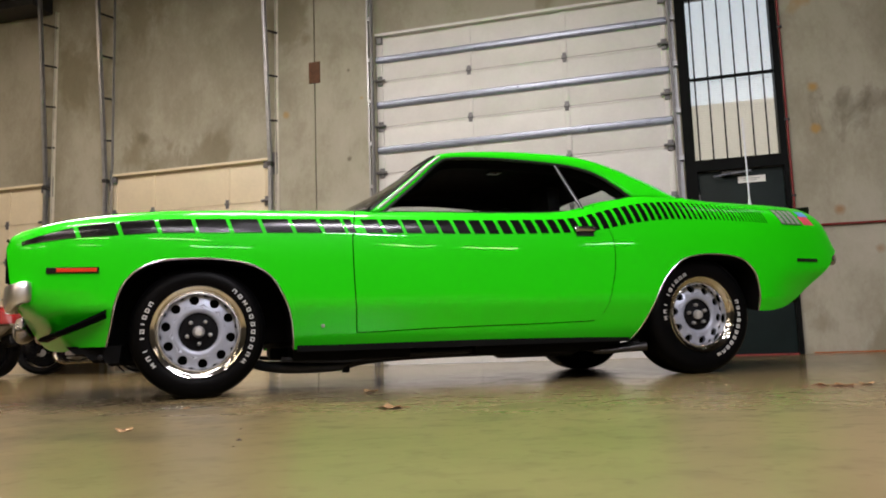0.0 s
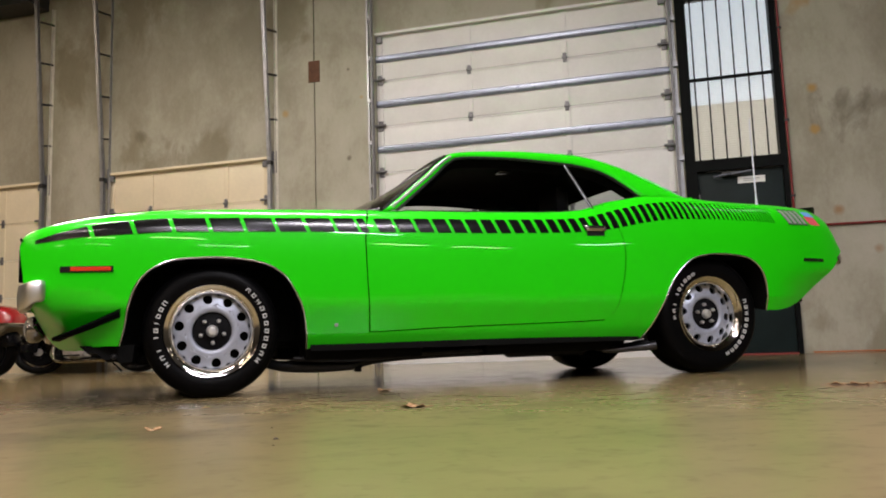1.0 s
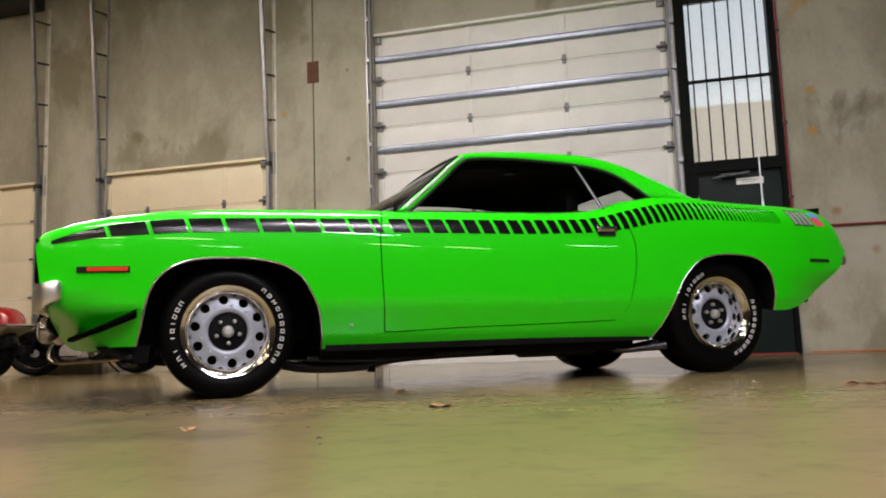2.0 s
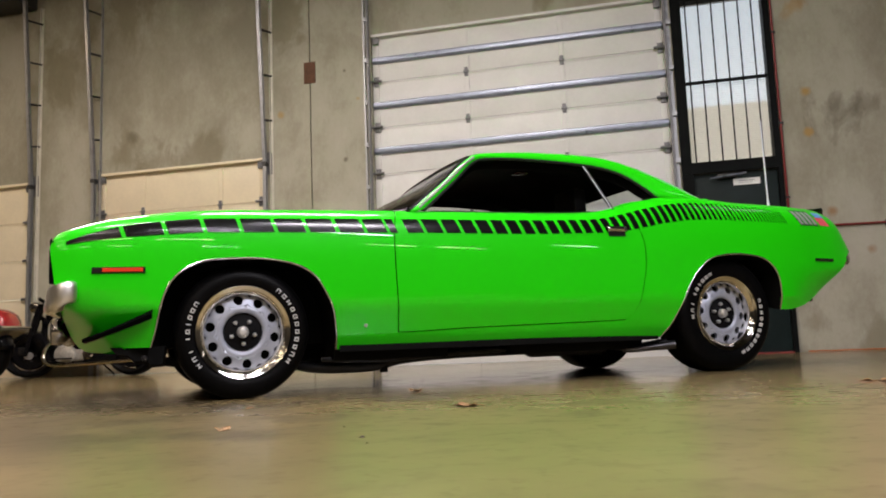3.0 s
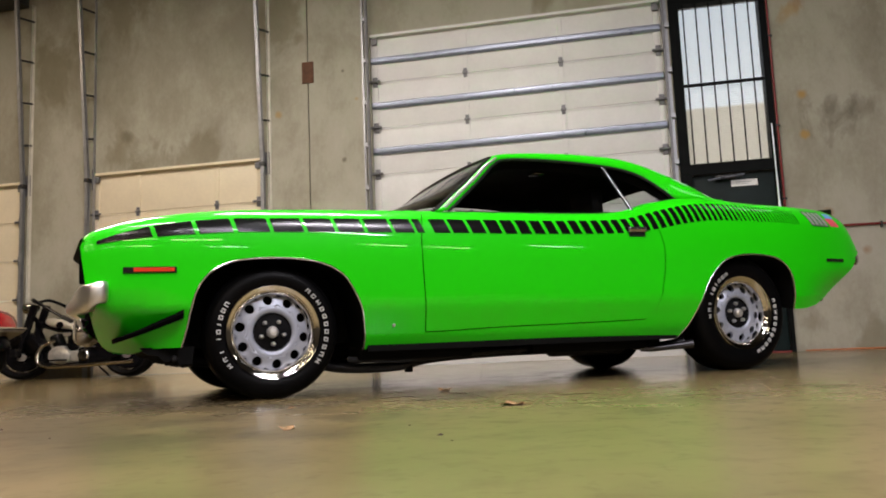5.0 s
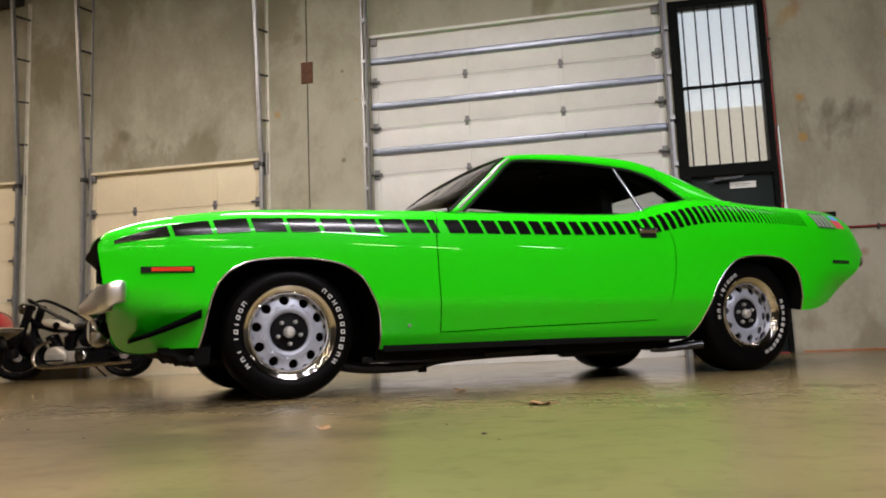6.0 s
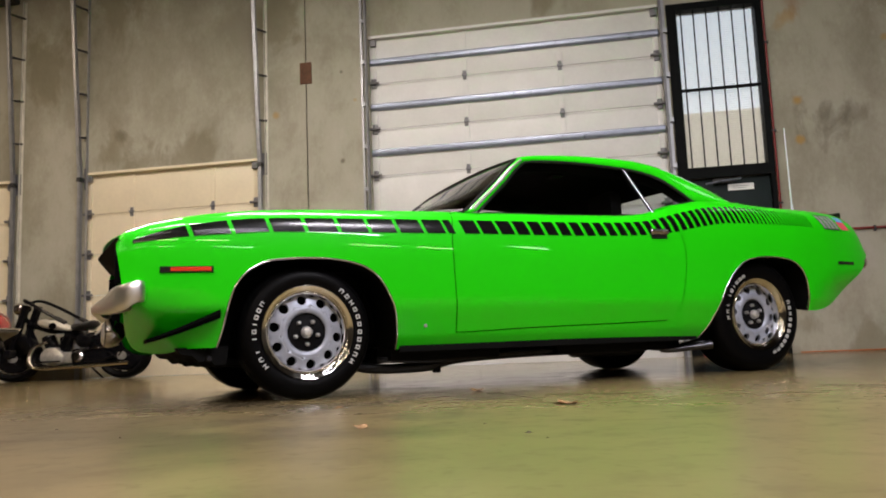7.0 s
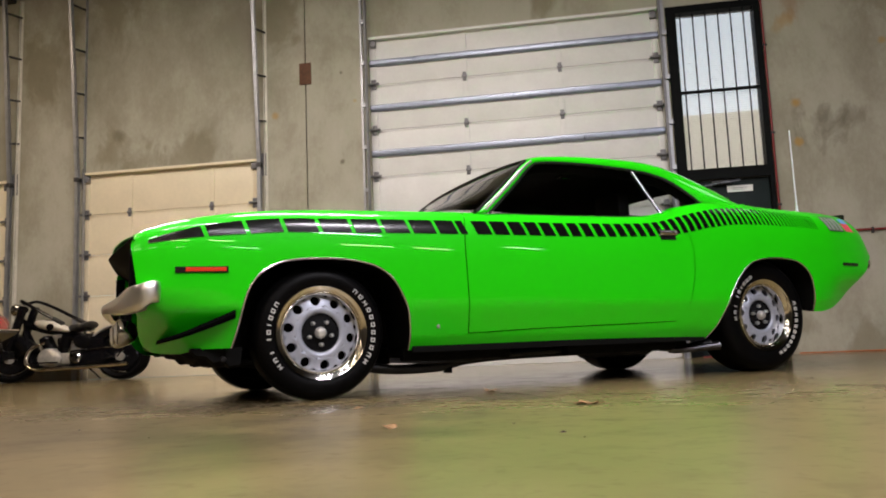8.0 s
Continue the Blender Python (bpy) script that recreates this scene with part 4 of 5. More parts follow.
    # small emblem stud
    part("fender_stud", lathe(bmesh.new(), [(0, 0.008), (0.007, 0.007), (0.010, 0)], 12, "y", (0, 0, 0)), satin_trim, car).matrix_local = Matrix.Translation((0.578, -s * side_b(0.578, 0.323), 0.323)) @ Matrix.Rotation(math.pi if s > 0 else 0, 4, "Z")
    # handle, set into a black cup
    h = doors[s]
    bm = bmesh.new()
    grid(bm, [[off(a, z, s, l) for z, l in ((0.772, 0.001), (0.774, 0.006), (0.812, 0.006), (0.815, 0.001))] for a in np.linspace(1.953, 2.060, 5)])
    part("handle_cup", bm, trim_black, h)
    bm = bmesh.new()
    grid(bm, [[off(a, z, s, l) for z, l in ((0.796, 0.004), (0.797, 0.020), (0.812, 0.027), (0.826, 0.022), (0.832, 0.002))] for a in np.linspace(1.945, 2.062, 8)])
    solid(part("handle", bm, worn_chrome, h, "chrome flap door handle"), 0.003)

# antenna on the rear wing
antenna_steel = shader("antenna_steel", (0.72, 0.75, 0.85), 0.3, metal=0.3)
part("antenna", tube(bmesh.new(), [(3.258, -0.70, 0.985), (3.256, -0.70, 1.06), (3.252, -0.70, 1.56)], [0.012, 0.005, 0.004], 8), antenna_steel, car)

# nose: grille, lamps, bumper, valance
def nose_a(b):
    return -0.815 - 0.075 * (1 - math.hypot(b, 0.06) / 0.79)


YB = np.linspace(-0.775, 0.775, 25)
bm = bmesh.new()
grid(bm, [[(nose_a(y), y, 0.745), (nose_a(y) - 0.006, y, 0.736), (nose_a(y) + 0.020, y, 0.722), (nose_a(y) + 0.075, y, 0.680), (nose_a(y) + 0.11, y, 0.60), (nose_a(y) + 0.07, y, 0.575), (nose_a(y) + 0.05, y, 0.55)] for y in YB])
solid(part("grille_surround", bm, grille_grey, car, "dark grille surround"), 0.004)
for k in range(5):
    z = 0.612 + k * 0.018
    part("grille_bar", tube(bmesh.new(), [(nose_a(y) + 0.095, y, z) for y in np.linspace(-0.48, 0.48, 9)], 0.004, 5), grille_grey, car)
for y in (-0.62, 0.62):
    bm = lathe(bmesh.new(), [(0, -0.02), (0.05, -0.016), (0.082, 0.0), (0.092, 0.012), (0.092, 0.05)], 28, "x", (nose_a(y) + 0.085, y, 0.640))
    part("headlight", bm, lamp_glass, car)
    e = math.copysign(1, y)
    part("headlight_bezel", boxes((-0.826, -0.775, min(e * 0.715, e * 0.757), max(e * 0.715, e * 0.757), 0.545, 0.70), bevel=0.008), grille_grey, car)


bar_z, bar_h = line((0, 0.474), (0.2, 0.470), (0.45, 0.466), (0.70, 0.475), (0.84, 0.478)), line((0, 0.020), (0.2, 0.028), (0.45, 0.041), (0.70, 0.056), (0.84, 0.058))
bm = bmesh.new()
rows = []
half_plan = smooth_curve([(-0.712, 0.822), (-0.735, 0.838), (-0.775, 0.836), (-0.805, 0.79), (-0.824, 0.70), (-0.845, 0.55), (-0.876, 0.32), (-0.902, 0.10), (-0.907, 0.0)], 4)
plan = half_plan + [(a, -b) for a, b in half_plan[-2::-1]]
for i, (a, b) in enumerate(plan):
    j0, j1 = plan[max(i - 1, 0)], plan[min(i + 1, len(plan) - 1)]
    t = Vector((j1[0] - j0[0], j1[1] - j0[1])).normalized()
    n = Vector((t.y, -t.x))
    if n.dot(Vector((a + 0.5, b))) < 0:
        n = -n
    fwd = step(-0.73, -0.80, a)
    e = min(i, len(plan) - 1 - i)
    q = (0.90, 0.97)[e] if e < 2 else 1.0
    zc, hh = 0.502 + (bar_z(abs(b)) - 0.502) * fwd, 0.049 + (bar_h(abs(b)) - 0.049) * fwd
    rows.append([(a + n.x * o * q, -(b + n.y * o * q), zc + h * hh * q) for o, h in ((-0.03, 0.96), (-0.003, 1.0), (0.006, 0.965), (0.011, 0.86), (0.0135, 0.45), (0.0145, 0.0), (0.0135, -0.45), (0.010, -0.84), (0.004, -0.97), (-0.004, -1.0), (-0.03, -0.98))])
vs = grid(bm, rows)
bm.faces.new(vs[0]), bm.faces.new(vs[-1])
part("front_bumper", bm, bumper_chrome, car, "chrome wraparound front bumper")

# lower valance with an opening for the road lamps


VPLAN = smooth_curve([(-0.60, 0.50), (-0.655, 0.46), (-0.69, 0.39), (-0.705, 0.28), (-0.712, 0.14), (-0.715, 0.0)], 5)
VPLAN = VPLAN + [(a, -b) for a, b in VPLAN[-2::-1]]
bm = bmesh.new()
grid(bm, [[(a + 0.04, -b, 0.260), (a + 0.012, -b, 0.264), (a + 0.002, -b, 0.278), (a, -b, 0.30), (a + 0.012, -b, 0.322), (a + 0.05, -b, 0.328)] for a, b in VPLAN])
solid(part("valance", bm, under_black, car, "dark lower valance"))
bm = bmesh.new()
grid(bm, [[(a + 0.03, -b * 0.97, 0.31), (a + 0.04, -b * 1.1, 0.40), (a - 0.03, -b * 1.25, 0.47)] for a, b in VPLAN])
part("valance_opening", bm, under_black, car)
for y in (-0.29, 0.29):
    bm = lathe(bmesh.new(), [(0, -0.030), (0.04, -0.028), (0.060, -0.018), (0.067, 0.0), (0.062, 0.03), (0.040, 0.058), (0.015, 0.072), (0, 0.074)], 28, "x", (-0.835, y, 0.350))
    rl = part("road_lamp", bm, worn_chrome, car, "round chrome road lamp under the bumper")
    part("lens", lathe(bmesh.new(), [(0, -0.037), (0.036, -0.035), (0.056, -0.023)], 24, "x", (-0.835, y, 0.350)), lamp_glass, rl)
    part("lamp_bracket", boxes((-0.82, -0.79, y - 0.01, y + 0.01, 0.39, 0.48)), under_black, car, smooth=False)

# underside, axles, exhaust
bm = boxes((-0.55, 0.44, -0.50, 0.50, 0.25, 0.62), (0.44, 2.31, -0.76, 0.76, 0.225, 0.40), (2.31, 3.14, -0.50, 0.50, 0.28, 0.62), (3.14, 3.55, -0.70, 0.70, 0.40, 0.62), bevel=0.01)
part("underbody", bm, under_black, car)
bm = boxes((-0.58, 0.70, -0.70, 0.70, 0.66, 0.80), (0.75, 0.95, -0.77, 0.77, 0.4, 0.885), (2.42, 3.5, -0.72, 0.72, 0.66, 0.93), bevel=0.01)
part("inner_body", bm, under_black, car)
bm = boxes((0.95, 2.42, -0.79, -0.74, 0.40, 0.885), (0.95, 2.42, 0.74, 0.79, 0.40, 0.885), (0.95, 2.42, -0.74, 0.74, 0.40, 0.43), (0.86, 1.10, -0.74, 0.74, 0.62, 0.905), bevel=0.012)
part("cabin", bm, cabin_black, car)
for y in (-0.36, 0.36):
    bm = boxes((1.62, 2.06, y - 0.25, y + 0.25, 0.43, 0.62), (1.96, 2.09, y - 0.24, y + 0.24, 0.55, 0.97), (1.98, 2.075, y - 0.13, y + 0.13, 0.95, 1.13), bevel=0.04)
    part("seat", bm, cabin_black, car)
bm = lathe(bmesh.new(), [(0, -0.72), (0.04, -0.72), (0.045, -0.12), (0.13, -0.06), (0.13, 0.06), (0.045, 0.12), (0.04, 0.72), (0, 0.72)], 16, "y", (BASE, 0, 0.326))
part("rear_axle", bm, under_black, car)
part("front_crossmember", boxes((-0.10, 0.12, -0.55, 0.55, 0.19, 0.30), (0.16, 0.24, -0.66, 0.66, 0.17, 0.22), bevel=0.02), under_black, car)
bm = bmesh.new()
vs = grid(bm, [[(a + 0.012 * math.sin(9 * y), y, z + 0.008 * math.sin(23 * y)) for a, z in ((-0.575, 0.252), (-0.545, 0.222), (-0.50, 0.216), (-0.47, 0.186), (-0.42, 0.190), (-0.40, 0.168), (-0.35, 0.172), (-0.34, 0.252))] for y in np.linspace(-0.715, 0.715, 31)], close_v=True)
bm.faces.new(vs[0]), bm.faces.new(vs[-1])
part("splash_shield", bm, under_black, car, "dirty black splash shield")
for s in (1, -1):
    part("control_arm", tube(bmesh.new(), smooth_curve([(-0.44, -s * 0.50, 0.20), (-0.22, -s * 0.60, 0.175), (0.0, -s * 0.66, 0.20)], 5), [0.022] * 5 + [0.028] * 6, 8), under_black, car)
    part("strut_bolt", lathe(bmesh.new(), [(0, -0.016), (0.011, -0.014), (0.014, 0.0), (0.014, 0.012)], 8, "y", (-0.43, -s * 0.722, 0.205)), pipe_steel, car)
part("sway_bar", tube(bmesh.new(), smooth_curve([(-0.15, -0.62, 0.19), (-0.34, -0.60, 0.185), (-0.40, -0.45, 0.18), (-0.40, 0.45, 0.18), (-0.34, 0.60, 0.185), (-0.15, 0.62, 0.19)], 5), 0.013, 8), under_black, car)
for s in (1, -1):
    path = smooth_curve([(0.15, -s * 0.42, 0.20), (0.36, -s * 0.55, 0.125), (0.66, -s * 0.60, 0.118), (0.85, -s * 0.58, 0.150), (1.20, -s * 0.55, 0.165), (1.9, -s * 0.52, 0.170)], 5)
    part("exhaust_pipe", tube(bmesh.new(), path, 0.026, 10), pipe_steel, car)
    path = smooth_curve([(0.40, -s * 0.63, 0.165), (0.7, -s * 0.66, 0.150), (1.1, -s * 0.64, 0.170), (1.9, -s * 0.60, 0.185)], 4)
    part("brake_line", tube(bmesh.new(), path, 0.014, 8), pipe_steel, car)
    part("pipe_clamp", boxes((0.715, 0.75, -s * 0.60 - 0.02, -s * 0.60 + 0.02, 0.085, 0.15), bevel=0.004), under_black, car)
    part("muffler", lathe(bmesh.new(), [(0, 1.55), (0.05, 1.56), (0.075, 1.60), (0.075, 2.05), (0.05, 2.10), (0, 2.11)], 18, "x", (0, -s * 0.56, 0.20)), pipe_steel, car)
    for dz, dy in ((0.0, 0.0), (0.012, -0.075)):
        path = [(2.14, -s * (0.66 + dy), 0.152 + dz), (2.19, -s * (0.69 + dy), 0.148 + dz), (2.28, -s * (0.74 + dy), 0.155 + dz), (2.40, -s * (0.80 + dy), 0.168 + dz)]
        part("exhaust_tip", tube(bmesh.new(), smooth_curve(path, 4), [0.024] * 9 + [0.026, 0.029, 0.032, 0.034], 14, flat=0.8), tip_steel, car, "bright side exit exhaust tip")
    part("leaf_spring", tube(bmesh.new(), smooth_curve([(2.05, -s * 0.52, 0.25), (2.4, -s * 0.52, 0.235), (2.74, -s * 0.52, 0.25), (3.3, -s * 0.52, 0.33)], 5), 0.02, 8), under_black, car)
    part("sill_rail", boxes((0.46, 2.30, -s * 0.78 - 0.012, -s * 0.78 + 0.012, 0.20, 0.30)), under_black, car, smooth=False)
    part("frame_rail", boxes((0.45, 1.06, -s * 0.58 - 0.11, -s * 0.58 + 0.11, 0.155, 0.23), bevel=0.01), under_black, car)
    part("frame_rail", boxes((1.42, 2.26, -s * 0.58 - 0.11, -s * 0.58 + 0.11, 0.150, 0.23), bevel=0.01), under_black, car)
part("dome_lamp", boxes((1.70, 1.78, -0.30, -0.22, 1.245, 1.262), bevel=0.006), worn_chrome, car)


# ---- wheels ----
def wheel_meshes(r, half, dish=0.0):
    """Tyre, trim ring, pierced disc, hub and lettering for one tyre size. Outward is -y."""
    bm = bmesh.new()
    prof = [(0.195, half - 0.02), (0.205, half - 0.004), (0.225, half + 0.006), (r - 0.055, half + 0.012), (r - 0.028, half + 0.004), (r - 0.012, half - 0.012), (r - 0.003, half - 0.03)]
    full = prof + [(r, half - 0.05), (r, -half + 0.05)] + [(q, -h) for q, h in prof[::-1]]
    lathe(bm, [(q, -h) for q, h in full], 72)
    tyre = bm
    face = -half
    # tread grooves
    ring = bmesh.new()
    lathe(ring, [(0.1735, face + 0.045 + dish), (0.1745, face + 0.014), (0.178, face + 0.007), (0.184, face + 0.001), (0.187, face + 0.0025), (0.190, face - 0.002), (0.199, face - 0.008), (0.207, face - 0.0085), (0.2145, face - 0.012), (0.2165, face - 0.009), (0.214, face + 0.004), (0.200, face + 0.03)], 72)
    disc = bmesh.new()

    def depth(q):
        return face + dish + 0.030 - 0.026 * min(max((0.174 - q) / 0.06, 0.0), 1.0) + 0.012 * step(0.10, 0.085, q)
    for k in range(10):
        c0 = 2 * math.pi * (k + 0.5) / 10 + 0.13
        hole, edge = [], []
        for i in range(20):
            t = 2 * math.pi * i / 20
            hole.append((0.149 + 0.0222 * math.cos(t), c0 + 0.0222 * math.sin(t) / 0.149))
            m = max(abs(math.cos(t)), abs(math.sin(t)))
            edge.append((0.1465 + 0.0275 * math.cos(t) / m, c0 + math.pi / 10 * math.sin(t) / m))
        deep = [(q * 0.998, a) for q, a in hole]
        rows = []
        for pts, dy in ((edge, 0), ([(0.5 * e[0] + 0.5 * h[0], 0.5 * e[1] + 0.5 * h[1]) for e, h in zip(edge, hole)], 0), (hole, 0.001), (deep, 0.022)):
            rows.append([(q * math.cos(a), depth(q) + dy, q * math.sin(a)) for q, a in pts])
        grid(disc, rows, close_v=True)
    lathe(disc, [(q, depth(q)) for q in (0.088, 0.092, 0.096, 0.104, 0.112, 0.119)] + [(0.124, depth(0.119) + 0.003)], 60)
    bmesh.ops.remove_doubles(disc, verts=disc.verts, dist=0.0008)
    hub = bmesh.new()
    lathe(hub, [(0.090, face + 0.012 + dish), (0.084, face + 0.022 + dish), (0.050, face + 0.020 + dish), (0.040, face + 0.012 + dish), (0.0, face + 0.010 + dish)], 40)
    back = bmesh.new()
    lathe(back, [(0.0, face + 0.07 + dish), (0.19, face + 0.07 + dish), (0.20, face + 0.05 + dish)], 40)
    cap = bmesh.new()
    lathe(cap, [(0.0, face - 0.020 + dish), (0.016, face - 0.018 + dish), (0.024, face - 0.010 + dish), (0.028, face + 0.012 + dish)], 24)
    nut = bmesh.new()
    lathe(nut, [(0.0, face - 0.004 + dish), (0.006, face - 0.003 + dish), (0.0105, face + 0.004 + dish), (0.0105, face + 0.022 + dish)], 6)
    glyph = []
    for lo, hi, n in ((49, -35, 11), (148, 186, 6), (200, 217, 3)):
        for i in range(n):
            glyph.append(lo + (hi - lo) * i / (n - 1))
    return dict(tyre=tyre, ring=ring, disc=disc, hub=hub, back=back, cap=cap, nut=nut), glyph, face


def letter(r, half, ang, kind):
    """A plain raised white mark on the tyre wall, as tall as the lettering: a bar or an open block."""
    bm = bmesh.new()
    rc = 0.2475
    h, w, q = 0.0092, 0.0098, 0.0042
    parts_ = {0: ((-w, w, h - q, h), (-w, w, -h, -h + q), (-w, -w + q, -h + q, h - q), (w - q, w, -h + q, h - q)),
              1: ((-w, w, h - q, h), (-w, -w + q, -h, h - q), (w - q, w, -h, h - q)),
              2: ((-q * 0.6, q * 0.6, -h, h),),
              3: ((-w, w, -q / 2, q / 2), (-w, -w + q, -h, -q / 2), (-w, -w + q, q / 2, h), (w - q, w, -h, -q / 2), (w - q, w, q / 2, h))}[kind]
    a = radians(ang)
    c, s = math.cos(a), math.sin(a)
    for x0, x1, z0, z1 in parts_:
        q = []
        for y in (-half - 0.0135, -half - 0.006):
            for x, z in ((x0, z0), (x1, z0), (x1, z1), (x0, z1)):
                rad, tan = rc + z, x
                q.append(bm.verts.new((rad * c + tan * s, y, rad * s - tan * c)))
        for f in ((0, 1, 2, 3), (4, 7, 6, 5), (0, 4, 5, 1), (1, 5, 6, 2), (2, 6, 7, 3), (3, 7, 4, 0)):
            bm.faces.new([q[i] for i in f])
    return bm


def build_wheel(r, half, m, spin, dish=0.0):
    meshes, glyph, face = wheel_meshes(r, half, dish)
    w = part("wheel", meshes["disc"], wheel_silver, car, "silver steel wheel with ten round holes")
    solid(w, 0.004)
    ty = part("tyre", meshes["tyre"], rubber, w, "black tyre with raised white lettering")
    part("trim_ring", meshes["ring"], chrome, w, "chrome trim ring")
    part("hub", meshes["hub"], hub_dark, w)
    part("backing", meshes["back"], under_black, w)
    part("centre_cap", meshes["cap"], satin_cap, w, "bright satin centre cap")
    me = None
    nb = meshes["nut"]
    for k in range(5):
        a = 2 * math.pi * k / 5 - 1.52
        if me is None:
            ob = part("lug_nut", nb, satin_cap, w)
            me = ob.data
        else:
            ob = new("lug_nut", me)
            ob.parent = w
        ob.location = (0.055 * math.cos(a), 0, 0.055 * math.sin(a))
    kinds = [1, 0, 3, 0, 0, 0, 0, 0, 0, 1, 3, 1, 0, 0, 2, 0, 2, 2, 1, 3]
    for ang, kd in zip(glyph, kinds):
        part("lettering", letter(r, half, ang, kd), letter_white, w, smooth=False)
    w.matrix_local = m @ Matrix.Rotation(radians(spin), 4, "Y")
    return w


def far_copy(w, m):
    made, kids = {}, list(w.children)
    for o in (w, *kids):
        made[o] = o.copy()
        scene.collection.objects.link(made[o])
    for o in kids:
        made[o].parent = made[w]
    made[w].parent = car
    made[w].matrix_local = m


front = build_wheel(0.310, 0.105, Matrix.Translation((0, -0.715, 0.309)), 0, 0.012)
rear = build_wheel(0.338, 0.126, Matrix.Translation((2.757, -0.700, 0.337)), 33, 0.028)
far_copy(front, Matrix.Translation((0, 0.715, 0.309)) @ Matrix.Rotation(math.pi, 4, "Z"))
far_copy(rear, Matrix.Translation((2.757, 0.700, 0.337)) @ Matrix.Rotation(math.pi, 4, "Z"))


# ---- motorcycles by the wall ----
bike_black = shader("black_enamel", (0.004, 0.004, 0.005), 0.25, spec=0.18)
bike_cream = shader("cream_enamel", (0.72, 0.68, 0.57), 0.3, coat=0.6, vary=0.04)
bike_red = shader("red_enamel", (0.30, 0.010, 0.012), 0.25, coat=0.8)
alloy = shader("cast_alloy", (0.55, 0.53, 0.49), 0.42, metal=0.6, vary=0.2, scale=25, bump=0.1)
brass = shader("polished_pipe", (0.75, 0.68, 0.55), 0.2, metal=1.0, vary=0.1)
bag_grey = shader("grey_beige_enamel", (0.15, 0.13, 0.095), 0.35, coat=0.4, vary=0.06)
leather = shader("black_leather", (0.012, 0.011, 0.010), 0.5, bump=0.2)


def spoked_wheel(bike, x, r, w, steer=0.0):
    m = Matrix.Translation((x, 0, r)) @ Matrix.Rotation(steer, 4, "Z")
    wh = part("wheel", lathe(bmesh.new(), [(r - 0.094, -0.032), (r - 0.082, -0.036), (r - 0.078, 0), (r - 0.082, 0.036), (r - 0.094, 0.032), (r - 0.090, 0), (r - 0.094, -0.032)], 40), bike_black, bike)
    wh.matrix_local = m
    part("tyre", lathe(bmesh.new(), [(r - 0.085, -w * 0.55), (r - 0.05, -w), (r - 0.014, -w * 0.75), (r, 0), (r - 0.014, w * 0.75), (r - 0.05, w), (r - 0.085, w * 0.55)], 40), rubber, wh)
    part("brake_drum", lathe(bmesh.new(), [(0, 0.035), (0.175, 0.035), (0.188, 0.02), (0.188, -0.02), (0.175, -0.035), (0, -0.035)], 28), bike_black, wh)
    part("hub", lathe(bmesh.new(), [(0, -0.06), (0.05, -0.06), (0.05, -0.045), (0.03, -0.04), (0.03, 0.04), (0.05, 0.045), (0.05, 0.06), (0, 0.06)], 20), alloy, wh)
    bm = bmesh.new()
    for k in range(20):
        a = 2 * math.pi * k / 20
        y = 0.045 if k % 2 else -0.045
        a2 = a + (0.5 if k % 4 < 2 else -0.5)
        tube(bm, [(0.04 * math.cos(a2), y, 0.04 * math.sin(a2)), ((r - 0.07) * math.cos(a), 0, (r - 0.07) * math.sin(a))], 0.0025, 4)
    part("spokes", bm, dark_steel, wh)
    return wh


